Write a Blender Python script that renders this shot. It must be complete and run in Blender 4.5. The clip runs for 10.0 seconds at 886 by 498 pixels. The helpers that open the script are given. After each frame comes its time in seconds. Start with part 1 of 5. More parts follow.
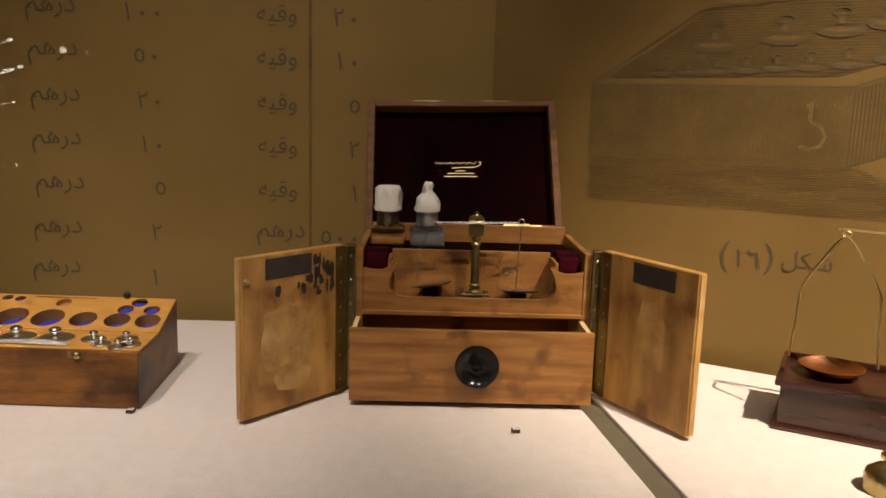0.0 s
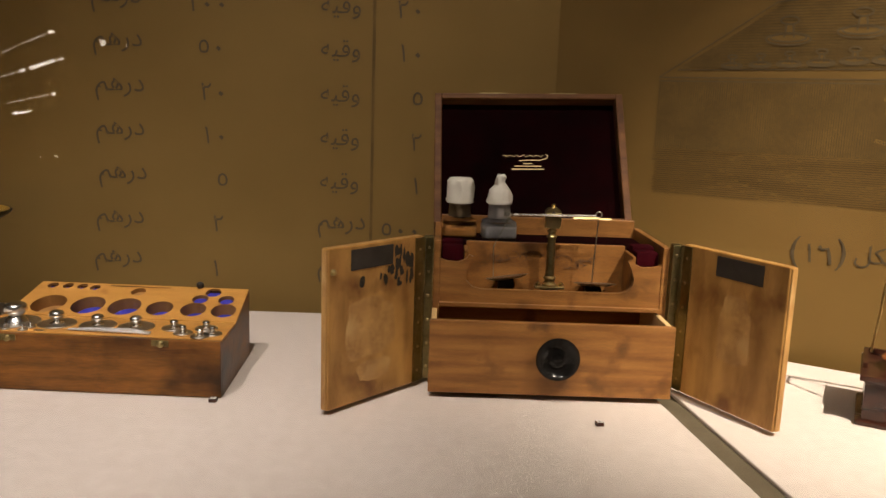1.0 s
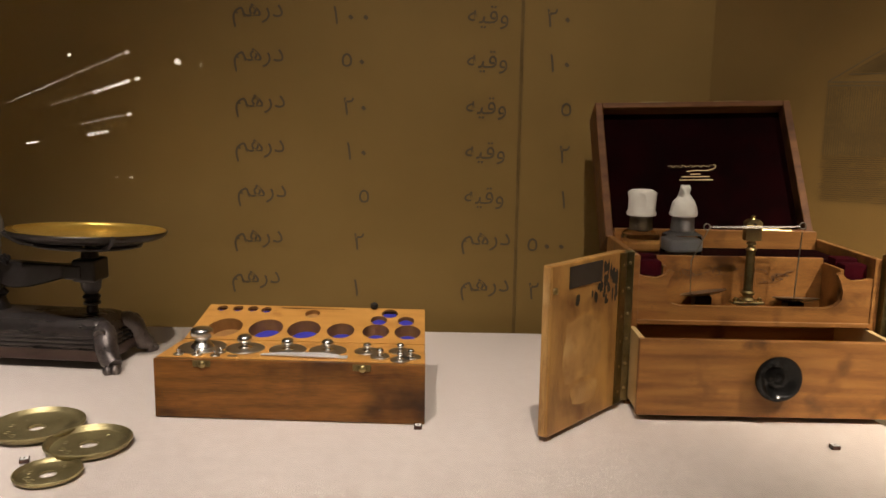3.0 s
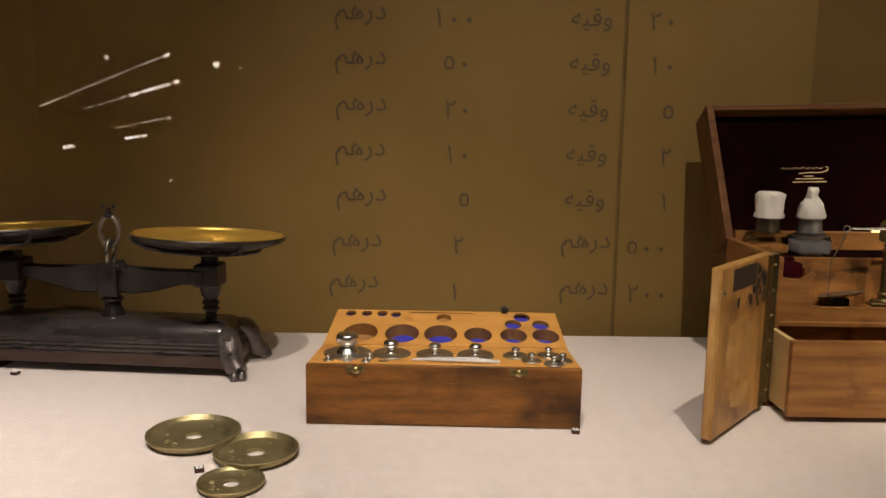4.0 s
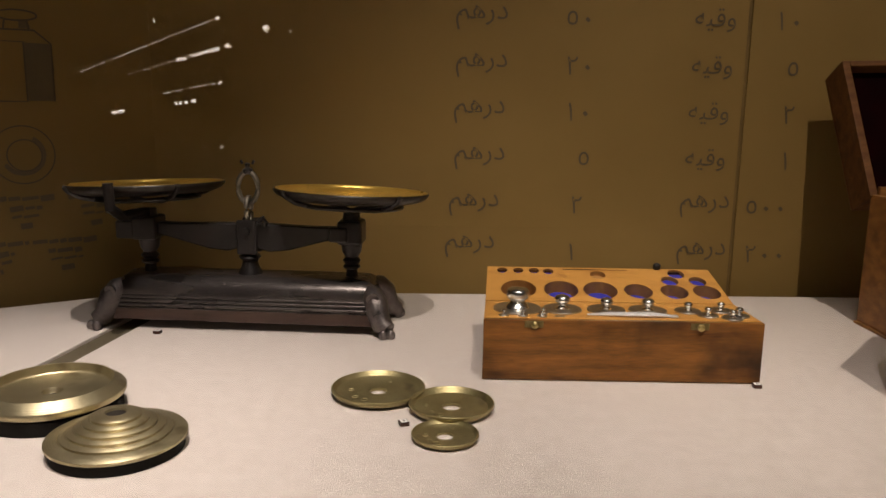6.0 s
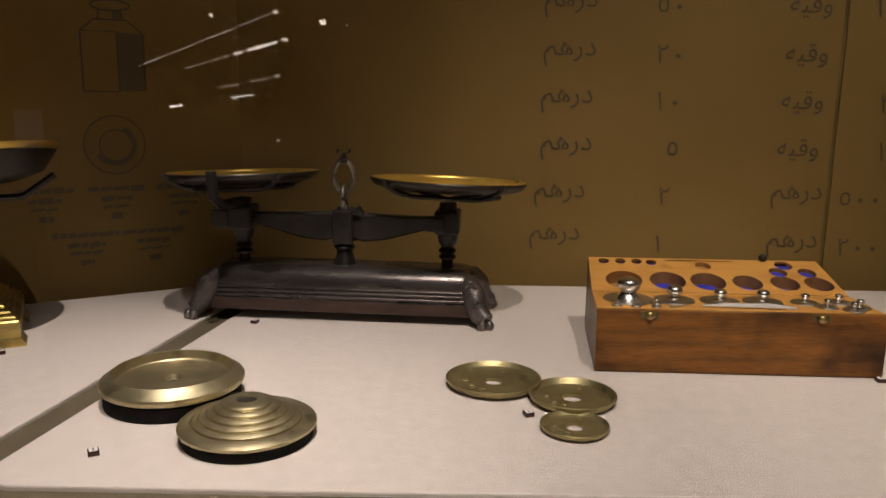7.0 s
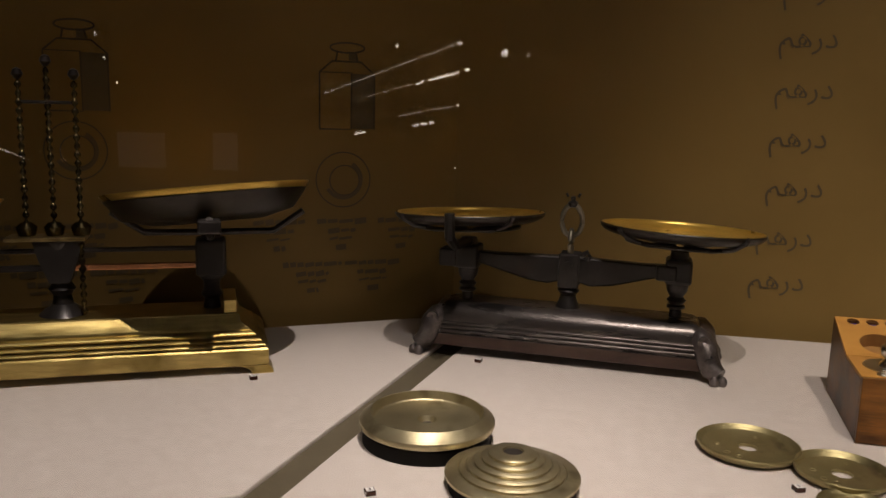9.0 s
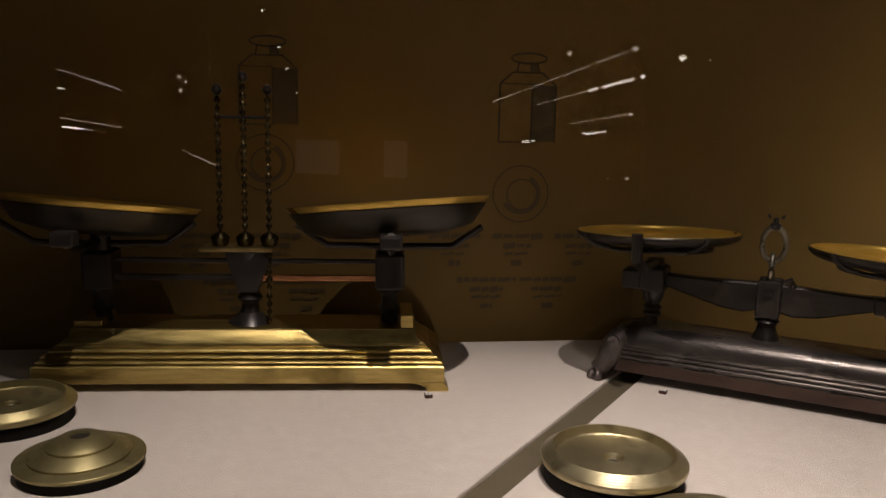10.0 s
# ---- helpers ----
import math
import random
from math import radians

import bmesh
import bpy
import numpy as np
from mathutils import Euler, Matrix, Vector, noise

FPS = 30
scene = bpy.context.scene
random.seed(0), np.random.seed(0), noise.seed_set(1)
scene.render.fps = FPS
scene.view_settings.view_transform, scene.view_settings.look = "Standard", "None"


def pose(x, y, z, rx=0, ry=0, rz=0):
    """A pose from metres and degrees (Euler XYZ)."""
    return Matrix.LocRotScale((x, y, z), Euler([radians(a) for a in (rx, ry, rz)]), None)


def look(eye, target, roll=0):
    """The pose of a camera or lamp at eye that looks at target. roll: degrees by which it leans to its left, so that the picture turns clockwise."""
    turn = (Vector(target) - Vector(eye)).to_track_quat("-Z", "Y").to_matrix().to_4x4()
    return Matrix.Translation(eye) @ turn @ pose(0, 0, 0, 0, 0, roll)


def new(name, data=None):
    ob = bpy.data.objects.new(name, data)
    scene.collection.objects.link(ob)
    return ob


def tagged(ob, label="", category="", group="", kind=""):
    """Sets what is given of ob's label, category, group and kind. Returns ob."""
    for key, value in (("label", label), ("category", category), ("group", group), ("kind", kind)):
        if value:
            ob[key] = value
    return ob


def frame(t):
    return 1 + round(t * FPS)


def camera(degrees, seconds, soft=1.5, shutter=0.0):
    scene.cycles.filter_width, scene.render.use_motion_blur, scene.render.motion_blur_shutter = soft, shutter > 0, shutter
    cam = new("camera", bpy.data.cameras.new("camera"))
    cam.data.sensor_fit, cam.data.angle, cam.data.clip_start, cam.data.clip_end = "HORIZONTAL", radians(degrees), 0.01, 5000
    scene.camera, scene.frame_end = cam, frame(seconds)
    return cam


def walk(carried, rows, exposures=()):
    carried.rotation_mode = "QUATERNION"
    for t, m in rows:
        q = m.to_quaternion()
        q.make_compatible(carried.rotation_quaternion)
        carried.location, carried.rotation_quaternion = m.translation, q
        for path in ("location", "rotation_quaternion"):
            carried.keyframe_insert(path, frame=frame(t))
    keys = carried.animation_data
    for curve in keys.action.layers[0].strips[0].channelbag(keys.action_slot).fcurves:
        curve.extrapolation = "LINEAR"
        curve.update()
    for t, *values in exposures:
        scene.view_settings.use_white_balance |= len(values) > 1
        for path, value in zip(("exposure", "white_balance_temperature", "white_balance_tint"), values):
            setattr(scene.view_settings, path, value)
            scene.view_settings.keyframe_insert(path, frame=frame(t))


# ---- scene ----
cam = camera(58.5, 10.0)
PATH = [
    (0, (0.202, 0.084, 0.388), (0.242, 2.054, 0.044), 1.7),
    (0.5, (0.16, 0.083, 0.387), (0.183, 2.052, 0.04), 1.8),
    (1, (0.112, 0.086, 0.38), (0.123, 2.054, 0.024), 2.0),
    (1.5, (0.053, 0.091, 0.375), (0.091, 2.061, 0.028), 2.0),
    (2, (0.003, 0.099, 0.369), (-0.013, 2.065, 0.006), 1.2),
    (2.2, (-0.018, 0.104, 0.369), (-0.043, 2.074, 0.015), 1.1),
    (3.5, (-0.232, 0.139, 0.368), (-0.242, 2.114, 0.054), 0.6),
    (4, (-0.339, 0.137, 0.365), (-0.32, 2.112, 0.053), 0.8),
    (4.5, (-0.396, 0.142, 0.355), (-0.363, 2.112, 0.008), 1.4),
    (5, (-0.458, 0.145, 0.347), (-0.397, 2.111, -0.014), 1.2),
    (6.5, (-0.614, 0.161, 0.326), (-0.591, 2.124, -0.056), 0.5),
    (7, (-0.665, 0.167, 0.32), (-0.688, 2.13, -0.064), 0.7),
    (7.5, (-0.706, 0.17, 0.32), (-0.767, 2.134, -0.052), 1.1),
    (8, (-0.735, 0.17, 0.325), (-0.849, 2.136, -0.029), 1.1),
    (8.5, (-0.764, 0.159, 0.334), (-0.945, 2.121, -0.013), 1.7),
    (9, (-0.797, 0.161, 0.351), (-1.158, 2.099, 0.009), 1.5),
    (9.5, (-0.83, 0.187, 0.36), (-1.387, 2.077, 0.019), 1.1),
    (10, (-0.84, 0.194, 0.361), (-1.579, 2.021, 0.023), 1.3),
]
EXPOSURES = [(0, 0.02), (2, 0.05), (4, 0.1), (5, 0.08), (6.5, -0.20), (7.5, -0.33), (8.5, -0.40), (9.2, -0.42), (10, -0.38)]
walk(cam, [(t, look(eye, target, roll)) for t, eye, target, roll in PATH], EXPOSURES)

# ---- world, lamps ----
world = bpy.data.worlds.new("gallery_dark")
scene.world = world
world.use_nodes = True
world.node_tree.nodes["Background"].inputs[0].default_value = (0.02, 0.016, 0.012, 1)
world.node_tree.nodes["Background"].inputs[1].default_value = 0.1


def spot(eye, target, watts, cone, blend, colour=(1.0, 0.83, 0.64), size=0.02):
    lamp = bpy.data.lights.new("gallery_spot", "SPOT")
    lamp.energy, lamp.spot_size, lamp.spot_blend = watts, radians(cone), blend
    lamp.color, lamp.shadow_soft_size = colour, size
    ob = new("gallery_spot", lamp)
    ob.matrix_world = look(eye, target)
    return ob


# track spots over the showcase, shining in through the glass: two on the middle bay, one on each angled bay
spot((-0.02, -0.42, 3.0), (-0.07, 1.28, 0.25), 203, 30, 1.0, (1.0, 0.885, 0.76))
spot((-0.72, -0.50, 3.0), (-0.52, 0.99, 0.02), 208, 26, 1.0, (1.0, 0.885, 0.81))
spot((1.62, -0.70, 3.0), (0.93, 1.13, 0.03), 1220, 25.5, 1.0, (1.0, 0.86, 0.70))
spot((-0.62, 0.35, 3.0), (-1.14, 0.82, 0.0), 355, 26, 1.0, (1.0, 0.885, 0.81))


# ---- materials ----
def surface(name, c1, c2, scale=20.0, rough=0.5, metal=0.0, bump=0.1, stretch=(1, 1, 1), stain=None, fine=8.0, spread=0.12, turned=0, **extra):
    """Two colours mixed by a broad and a fine noise, with wear in gloss and relief."""
    m = bpy.data.materials.new(name)
    m.use_nodes = True
    t = m.node_tree
    b = t.nodes["Principled BSDF"]
    co = t.nodes.new("ShaderNodeTexCoord")
    mp = t.nodes.new("ShaderNodeMapping")
    mp.inputs["Scale"].default_value = stretch
    t.links.new(co.outputs["Object"], mp.inputs[0])
    n1 = t.nodes.new("ShaderNodeTexNoise")
    n1.inputs["Scale"].default_value, n1.inputs["Detail"].default_value = scale, 6
    n2 = t.nodes.new("ShaderNodeTexNoise")
    n2.inputs["Scale"].default_value, n2.inputs["Detail"].default_value = scale * fine, 4
    for n in (n1, n2):
        t.links.new(mp.outputs[0], n.inputs["Vector"])
    add = t.nodes.new("ShaderNodeMath")
    add.operation = "MULTIPLY_ADD"
    add.inputs[1].default_value = 0.35
    t.links.new(n2.outputs[0], add.inputs[0])
    t.links.new(n1.outputs[0], add.inputs[2])
    ramp = t.nodes.new("ShaderNodeValToRGB")
    ramp.color_ramp.elements[0].position, ramp.color_ramp.elements[1].position = 0.45, 0.9
    ramp.color_ramp.elements[0].color, ramp.color_ramp.elements[1].color = (*c1, 1), (*c2, 1)
    t.links.new(add.outputs[0], ramp.inputs[0])
    out = ramp.outputs[0]
    if stain:
        n3 = t.nodes.new("ShaderNodeTexNoise")
        n3.inputs["Scale"].default_value, n3.inputs["Detail"].default_value = stain[1], 5
        t.links.new(co.outputs["Object"], n3.inputs["Vector"])
        r3 = t.nodes.new("ShaderNodeValToRGB")
        r3.color_ramp.elements[0].position, r3.color_ramp.elements[1].position = stain[2], stain[2] + 0.16
        t.links.new(n3.outputs[0], r3.inputs[0])
        mx = t.nodes.new("ShaderNodeMix")
        mx.data_type = "RGBA"
        mx.inputs[7].default_value = (*stain[0], 1)
        t.links.new(r3.outputs[0], mx.inputs[0])
        t.links.new(out, mx.inputs[6])
        out = mx.outputs[2]
    t.links.new(out, b.inputs["Base Color"])
    b.inputs["Metallic"].default_value = metal
    rr = t.nodes.new("ShaderNodeMapRange")
    rr.inputs[3].default_value, rr.inputs[4].default_value = max(0.02, rough - spread), min(1, rough + spread)
    t.links.new(n1.outputs[0], rr.inputs[0])
    t.links.new(rr.outputs[0], b.inputs["Roughness"])
    if bump:
        bp = t.nodes.new("ShaderNodeBump")
        bp.inputs["Strength"].default_value, bp.inputs["Distance"].default_value = bump, 0.002
        t.links.new(n2.outputs[0], bp.inputs["Height"])
        t.links.new(bp.outputs[0], b.inputs["Normal"])
    if turned:
        wv = t.nodes.new("ShaderNodeTexWave")
        wv.wave_type, wv.rings_direction = "RINGS", "Z"
        wv.inputs["Scale"].default_value, wv.inputs["Distortion"].default_value, wv.inputs["Detail"].default_value = turned, 1.5, 3
        t.links.new(co.outputs["Object"], wv.inputs["Vector"])
        b2 = t.nodes.new("ShaderNodeBump")
        b2.inputs["Strength"].default_value, b2.inputs["Distance"].default_value = 0.12, 0.001
        t.links.new(wv.outputs[1], b2.inputs["Height"])
        t.links.new(bp.outputs[0], b2.inputs["Normal"])
        t.links.new(b2.outputs[0], b.inputs["Normal"])
    for key, value in extra.items():
        b.inputs[key].default_value = value
    return m


def glass(name, colour, rough=0.0, ior=1.45):
    m = bpy.data.materials.new(name)
    m.use_nodes = True
    b = m.node_tree.nodes["Principled BSDF"]
    b.inputs["Base Color"].default_value = (*colour, 1)
    b.inputs["Roughness"].default_value = rough
    b.inputs["IOR"].default_value = ior
    b.inputs["Transmission Weight"].default_value = 1.0
    return m


def glow(name, colour, strength):
    m = bpy.data.materials.new(name)
    m.use_nodes = True
    b = m.node_tree.nodes["Principled BSDF"]
    b.inputs["Base Color"].default_value = (0.8, 0.8, 0.8, 1)
    b.inputs["Emission Color"].default_value = (*colour, 1)
    b.inputs["Emission Strength"].default_value = strength
    return m


M_DECK = surface("deck_cloth", (0.60, 0.53, 0.47), (0.68, 0.61, 0.55), 60, 0.85, bump=0.55, fine=12)
M_GAP = surface("gap_paint", (0.105, 0.084, 0.052), (0.135, 0.110, 0.070), 30, 0.75, **{"Specular IOR Level": 0.2})
M_WALL = surface("olive_paint", (0.212, 0.131, 0.036), (0.243, 0.152, 0.044), 5, 0.6, bump=0.08, fine=60, **{"Specular IOR Level": 0.25})
# M_WALL darkened and warmed: the angled wall's dimmer light put into its colour
M_WALL_DIMMED = surface("dimmed_olive_paint", (0.180, 0.107, 0.028), (0.208, 0.125, 0.034), 5, 0.6, bump=0.08, fine=60, **{"Specular IOR Level": 0.25})
M_INK = surface("brown_ink", (0.072, 0.050, 0.024), (0.096, 0.067, 0.031), 40, 0.6, bump=0)
M_INK2 = surface("faint_ink", (0.112, 0.075, 0.029), (0.135, 0.090, 0.034), 40, 0.6, bump=0)
M_TONE = surface("engraved_tone", (0.118, 0.074, 0.022), (0.192, 0.118, 0.033), 16, 0.6, bump=0, **{"Specular IOR Level": 0.25})
M_HATCH = surface("engraved_hatch", (0.100, 0.064, 0.023), (0.140, 0.088, 0.029), 14, 0.6, bump=0, **{"Specular IOR Level": 0.25})
M_SHADE = surface("grey_ink", (0.108, 0.074, 0.031), (0.125, 0.086, 0.036), 40, 0.6, bump=0)
M_ROOM = surface("dark_plaster", (0.03, 0.026, 0.022), (0.045, 0.038, 0.03), 4, 0.9)
M_PLINTH = surface("dark_metal_paint", (0.05, 0.042, 0.03), (0.07, 0.06, 0.045), 30, 0.5)
M_PANE = glass("showcase_glass", (1, 1, 1))
M_OAK = surface("honey_wood", (0.178, 0.071, 0.018), (0.365, 0.163, 0.042), 8, 0.5, bump=0.15, stretch=(1.4, 5, 6), fine=16.0, stain=((0.10, 0.041, 0.012), 18, 0.54), **{"Specular IOR Level": 0.25})
M_DOOR = surface("worn_honey_wood", (0.270, 0.126, 0.031), (0.57, 0.310, 0.088), 8, 0.42, bump=0.2, stretch=(5, 4, 1.2), fine=14.0, stain=((0.19, 0.078, 0.020), 17, 0.55), **{"Specular IOR Level": 0.3})
M_CHEST = surface("walnut_wood", (0.172, 0.070, 0.018), (0.380, 0.172, 0.048), 8, 0.40, bump=0.14, stretch=(1.1, 7, 11), fine=16.0, stain=((0.095, 0.040, 0.014), 19, 0.57), **{"Specular IOR Level": 0.33})
M_RUBBED = surface("rubbed_wood", (0.300, 0.145, 0.040), (0.60, 0.345, 0.115), 8, 0.36, bump=0.2, stretch=(5, 4, 1.2), stain=((0.62, 0.390, 0.160), 16, 0.54), **{"Specular IOR Level": 0.35})
M_PALEWOOD = surface("pale_end_wood", (0.55, 0.36, 0.15), (0.68, 0.48, 0.22), 9, 0.5, stretch=(1, 1, 6))
M_BOXTOP = surface("orange_wood", (0.42, 0.195, 0.042), (0.57, 0.29, 0.070), 9, 0.45, bump=0.1, stretch=(1, 8, 8), stain=((0.28, 0.11, 0.022), 20, 0.6), **{"Specular IOR Level": 0.22})
M_BOXSIDE = surface("red_brown_wood", (0.090, 0.032, 0.007), (0.275, 0.112, 0.021), 6, 0.38, bump=0.12, stretch=(1.2, 5, 12), stain=((0.026, 0.010, 0.004), 8, 0.46), **{"Specular IOR Level": 0.28})
# darker copy of the box-top wood: shade inside the holes painted in
M_SOCKET = surface("shaded_socket_wood", (0.26, 0.125, 0.036), (0.40, 0.20, 0.058), 20, 0.6)
M_WORN = surface("worn_steel", (0.20, 0.18, 0.14), (0.37, 0.33, 0.26), 40, 0.36, metal=0.9)
M_MAHOG = surface("dark_mahogany", (0.016, 0.006, 0.004), (0.060, 0.019, 0.010), 8, 0.24, bump=0.1, stretch=(1, 5, 8))
M_VELVET = surface("wine_velvet", (0.0030, 0.0004, 0.0006), (0.0095, 0.0007, 0.0011), 30, 0.95, bump=0.2, **{"Specular IOR Level": 0.03})
M_CUSHION = surface("red_velvet", (0.018, 0.0010, 0.0024), (0.040, 0.0022, 0.005), 40, 0.9, bump=0.3, **{"Specular IOR Level": 0.05})
M_BRASS = surface("aged_brass", (0.36, 0.27, 0.11), (0.55, 0.43, 0.2), 26, 0.34, metal=1, bump=0.08, stain=((0.22, 0.17, 0.08), 30, 0.58))
M_DISC = surface("olive_brass", (0.39, 0.330, 0.195), (0.53, 0.460, 0.285), 22, 0.40, metal=0.88, bump=0.06, turned=140, stain=((0.27, 0.225, 0.125), 30, 0.57))
M_OLIVE = surface("dark_olive_brass", (0.27, 0.225, 0.100), (0.42, 0.355, 0.18), 26, 0.40, metal=0.8, bump=0.06, turned=140, stain=((0.18, 0.145, 0.07), 40, 0.6))
M_CAST = surface("rough_cast_iron", (0.09, 0.077, 0.072), (0.21, 0.18, 0.17), 45, 0.32, metal=0.75, bump=0.5)
# chest walnut darkened for the lid, which gets less light; shade in the colour
M_LIDWOOD = surface("dimmed_walnut", (0.085, 0.034, 0.012), (0.185, 0.080, 0.028), 9, 0.5, bump=0.15, stretch=(1, 8, 9), stain=((0.05, 0.02, 0.008), 14, 0.56), **{"Specular IOR Level": 0.12})
M_HINGE = surface("tarnished_brass", (0.16, 0.125, 0.05), (0.30, 0.24, 0.11), 30, 0.4, metal=1, bump=0.1)
M_KNOP = surface("black_brass", (0.030, 0.024, 0.013), (0.095, 0.072, 0.032), 50, 0.24, metal=1, bump=0.05)
M_GILT = surface("gilt_brass", (0.44, 0.325, 0.105), (0.70, 0.55, 0.215), 22, 0.34, metal=1, bump=0.14, stretch=(1.3, 9, 9), stain=((0.24, 0.175, 0.055), 12, 0.54), spread=0.12)
M_PANGOLD = surface("pan_brass", (0.66, 0.42, 0.080), (0.88, 0.60, 0.14), 7, 0.30, metal=0.72, bump=0.02)
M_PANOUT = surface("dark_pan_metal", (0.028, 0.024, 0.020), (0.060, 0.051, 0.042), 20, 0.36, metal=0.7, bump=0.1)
M_IRON = surface("cast_iron", (0.025, 0.022, 0.020), (0.053, 0.045, 0.042), 20, 0.33, metal=0.55, bump=0.12, stain=((0.060, 0.040, 0.030), 12, 0.57), spread=0.1)
M_IRONBASE = surface("polished_iron", (0.098, 0.084, 0.078), (0.166, 0.143, 0.133), 9, 0.28, metal=0.78, bump=0.08, stretch=(1, 5, 5), stain=((0.080, 0.066, 0.059), 8, 0.55), spread=0.1)
M_RUST = surface("rust_brown_iron", (0.052, 0.033, 0.026), (0.105, 0.066, 0.052), 16, 0.36, metal=0.6, bump=0.15, stretch=(1, 4, 6))
M_STEEL = surface("nickel", (0.80, 0.77, 0.72), (0.88, 0.85, 0.80), 30, 0.26, metal=1, bump=0.0, spread=0.05)
M_BRIGHT = surface("bright_steel", (0.66, 0.64, 0.62), (0.78, 0.76, 0.74), 40, 0.4, metal=0.55, bump=0)
M_SATIN = surface("satin_nickel", (0.52, 0.50, 0.46), (0.64, 0.61, 0.57), 60, 0.33, metal=1, bump=0.02)
M_COPPER = surface("copper", (0.62, 0.26, 0.12), (0.84, 0.42, 0.22), 22, 0.24, metal=1, bump=0.06)
M_EBONY = surface("black_lacquer", (0.004, 0.004, 0.004), (0.010, 0.009, 0.008), 20, 0.16, bump=0.03, spread=0.05, **{"Specular IOR Level": 0.3})
M_BLUE = surface("blue_felt", (0.018, 0.018, 0.22), (0.035, 0.032, 0.36), 60, 0.95, bump=0.2)
M_BLACK = surface("stain_and_hole_black", (0.012, 0.009, 0.007), (0.03, 0.022, 0.015), 60, 0.6)
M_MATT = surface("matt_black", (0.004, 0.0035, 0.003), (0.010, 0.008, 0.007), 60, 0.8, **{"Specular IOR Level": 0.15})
M_SMEAR = surface("ink_smear", (0.085, 0.038, 0.015), (0.21, 0.095, 0.032), 120, 0.6)
M_PATCH = surface("dark_slate_patch", (0.020, 0.016, 0.013), (0.042, 0.034, 0.028), 50, 0.5)
M_LEATHER = surface("white_kid_leather", (0.62, 0.58, 0.50), (0.74, 0.70, 0.62), 50, 0.8, bump=0.5)
M_PHIAL = glass("phial_glass", (0.86, 0.88, 0.90), 0.02)
M_AMBER = surface("amber_powder", (0.55, 0.22, 0.04), (0.75, 0.36, 0.09), 40, 0.7)
M_GREY = surface("grey_powder", (0.27, 0.25, 0.245), (0.40, 0.375, 0.365), 60, 0.7)
M_DREGS = surface("brown_dregs", (0.10, 0.070, 0.036), (0.16, 0.115, 0.062), 60, 0.5)
M_HAZE = surface("grey_crust", (0.26, 0.235, 0.22), (0.36, 0.33, 0.31), 60, 0.5)
M_GOLDINK = surface("gold_leaf", (0.50, 0.36, 0.18), (0.62, 0.46, 0.24), 60, 0.45, metal=0.4)
M_WHITE = surface("white_card", (0.72, 0.70, 0.66), (0.8, 0.78, 0.74), 40, 0.8)
M_LAMP = glow("lamp_lens", (1.0, 0.86, 0.72), 12)
M_DIM = glow("dim_panel", (0.9, 0.88, 1.0), 0.07)
M_STRIP = glow("strip_lens", (1.0, 0.84, 0.70), 4.5)


# ---- building helpers ----
def mesh_of(name, bm, material, smooth=False):
    bmesh.ops.recalc_face_normals(bm, faces=bm.faces)
    me = bpy.data.meshes.new(name)
    bm.to_mesh(me)
    bm.free()
    me.materials.append(material)
    if smooth:
        for p in me.polygons:
            p.use_smooth = True
        me.set_sharp_from_angle(angle=radians(38))
    return me


def part(name, bm, material, parent, label="", m=None, smooth=False):
    ob = new(name, mesh_of(name, bm, material, smooth))
    ob.parent = parent
    if m is not None:
        ob.matrix_basis = m
    if label:
        ob["label"] = label
    return ob


def thing(name, m, label, category, group="", kind=""):
    ob = new(name)
    ob.empty_display_size = 0.05
    ob.matrix_basis = m
    return tagged(ob, label, category, group, kind)


def bx(x0, x1, y0, y1, z0, z1, bevel=0.0):
    bm = bmesh.new()
    bmesh.ops.create_cube(bm, size=1)
    for v in bm.verts:
        v.co = Vector(((x0, x1)[v.co.x > 0], (y0, y1)[v.co.y > 0], (z0, z1)[v.co.z > 0]))
    if bevel:
        bmesh.ops.bevel(bm, geom=bm.edges[:], offset=bevel, segments=2, profile=0.5, affect="EDGES")
    return bm


def lathe(profile, n=48, closed=False):
    """profile: (radius, height) from the bottom axis round to the top axis."""
    bm = bmesh.new()
    rings = []
    for r, z in profile:
        if r < 1e-6:
            rings.append([bm.verts.new((0, 0, z))])
        else:
            rings.append([bm.verts.new((r * math.cos(2 * math.pi * i / n), r * math.sin(2 * math.pi * i / n), z)) for i in range(n)])
    pairs = list(zip(rings, rings[1:]))
    if closed:
        pairs.append((rings[-1], rings[0]))
    for a, b in pairs:
        for i in range(n):
            q = (i + 1) % n
            if len(a) == 1 and len(b) == 1:
                continue
            if len(a) == 1:
                bm.faces.new((a[0], b[i], b[q]))
            elif len(b) == 1:
                bm.faces.new((a[i], a[q], b[0]))
            else:
                bm.faces.new((a[i], a[q], b[q], b[i]))
    return bm


def tube(points, r, n=8, bm=None, taper=None):
    bm = bm or bmesh.new()
    pts = [Vector(p) for p in points]
    rings = []
    for i, p in enumerate(pts):
        d = (pts[min(i + 1, len(pts) - 1)] - pts[max(i - 1, 0)]).normalized()
        side = d.cross(Vector((0, 0, 1)))
        if side.length < 1e-3:
            side = d.cross(Vector((0, 1, 0)))
        side.normalize()
        up = side.cross(d)
        k = r if taper is None else r * taper[i]
        rings.append([bm.verts.new(p + k * (math.cos(2 * math.pi * q / n) * side + math.sin(2 * math.pi * q / n) * up)) for q in range(n)])
    for a, b in zip(rings, rings[1:]):
        for q in range(n):
            bm.faces.new((a[q], a[(q + 1) % n], b[(q + 1) % n], b[q]))
    bm.faces.new(rings[0])
    bm.faces.new(rings[-1][::-1])
    return bm


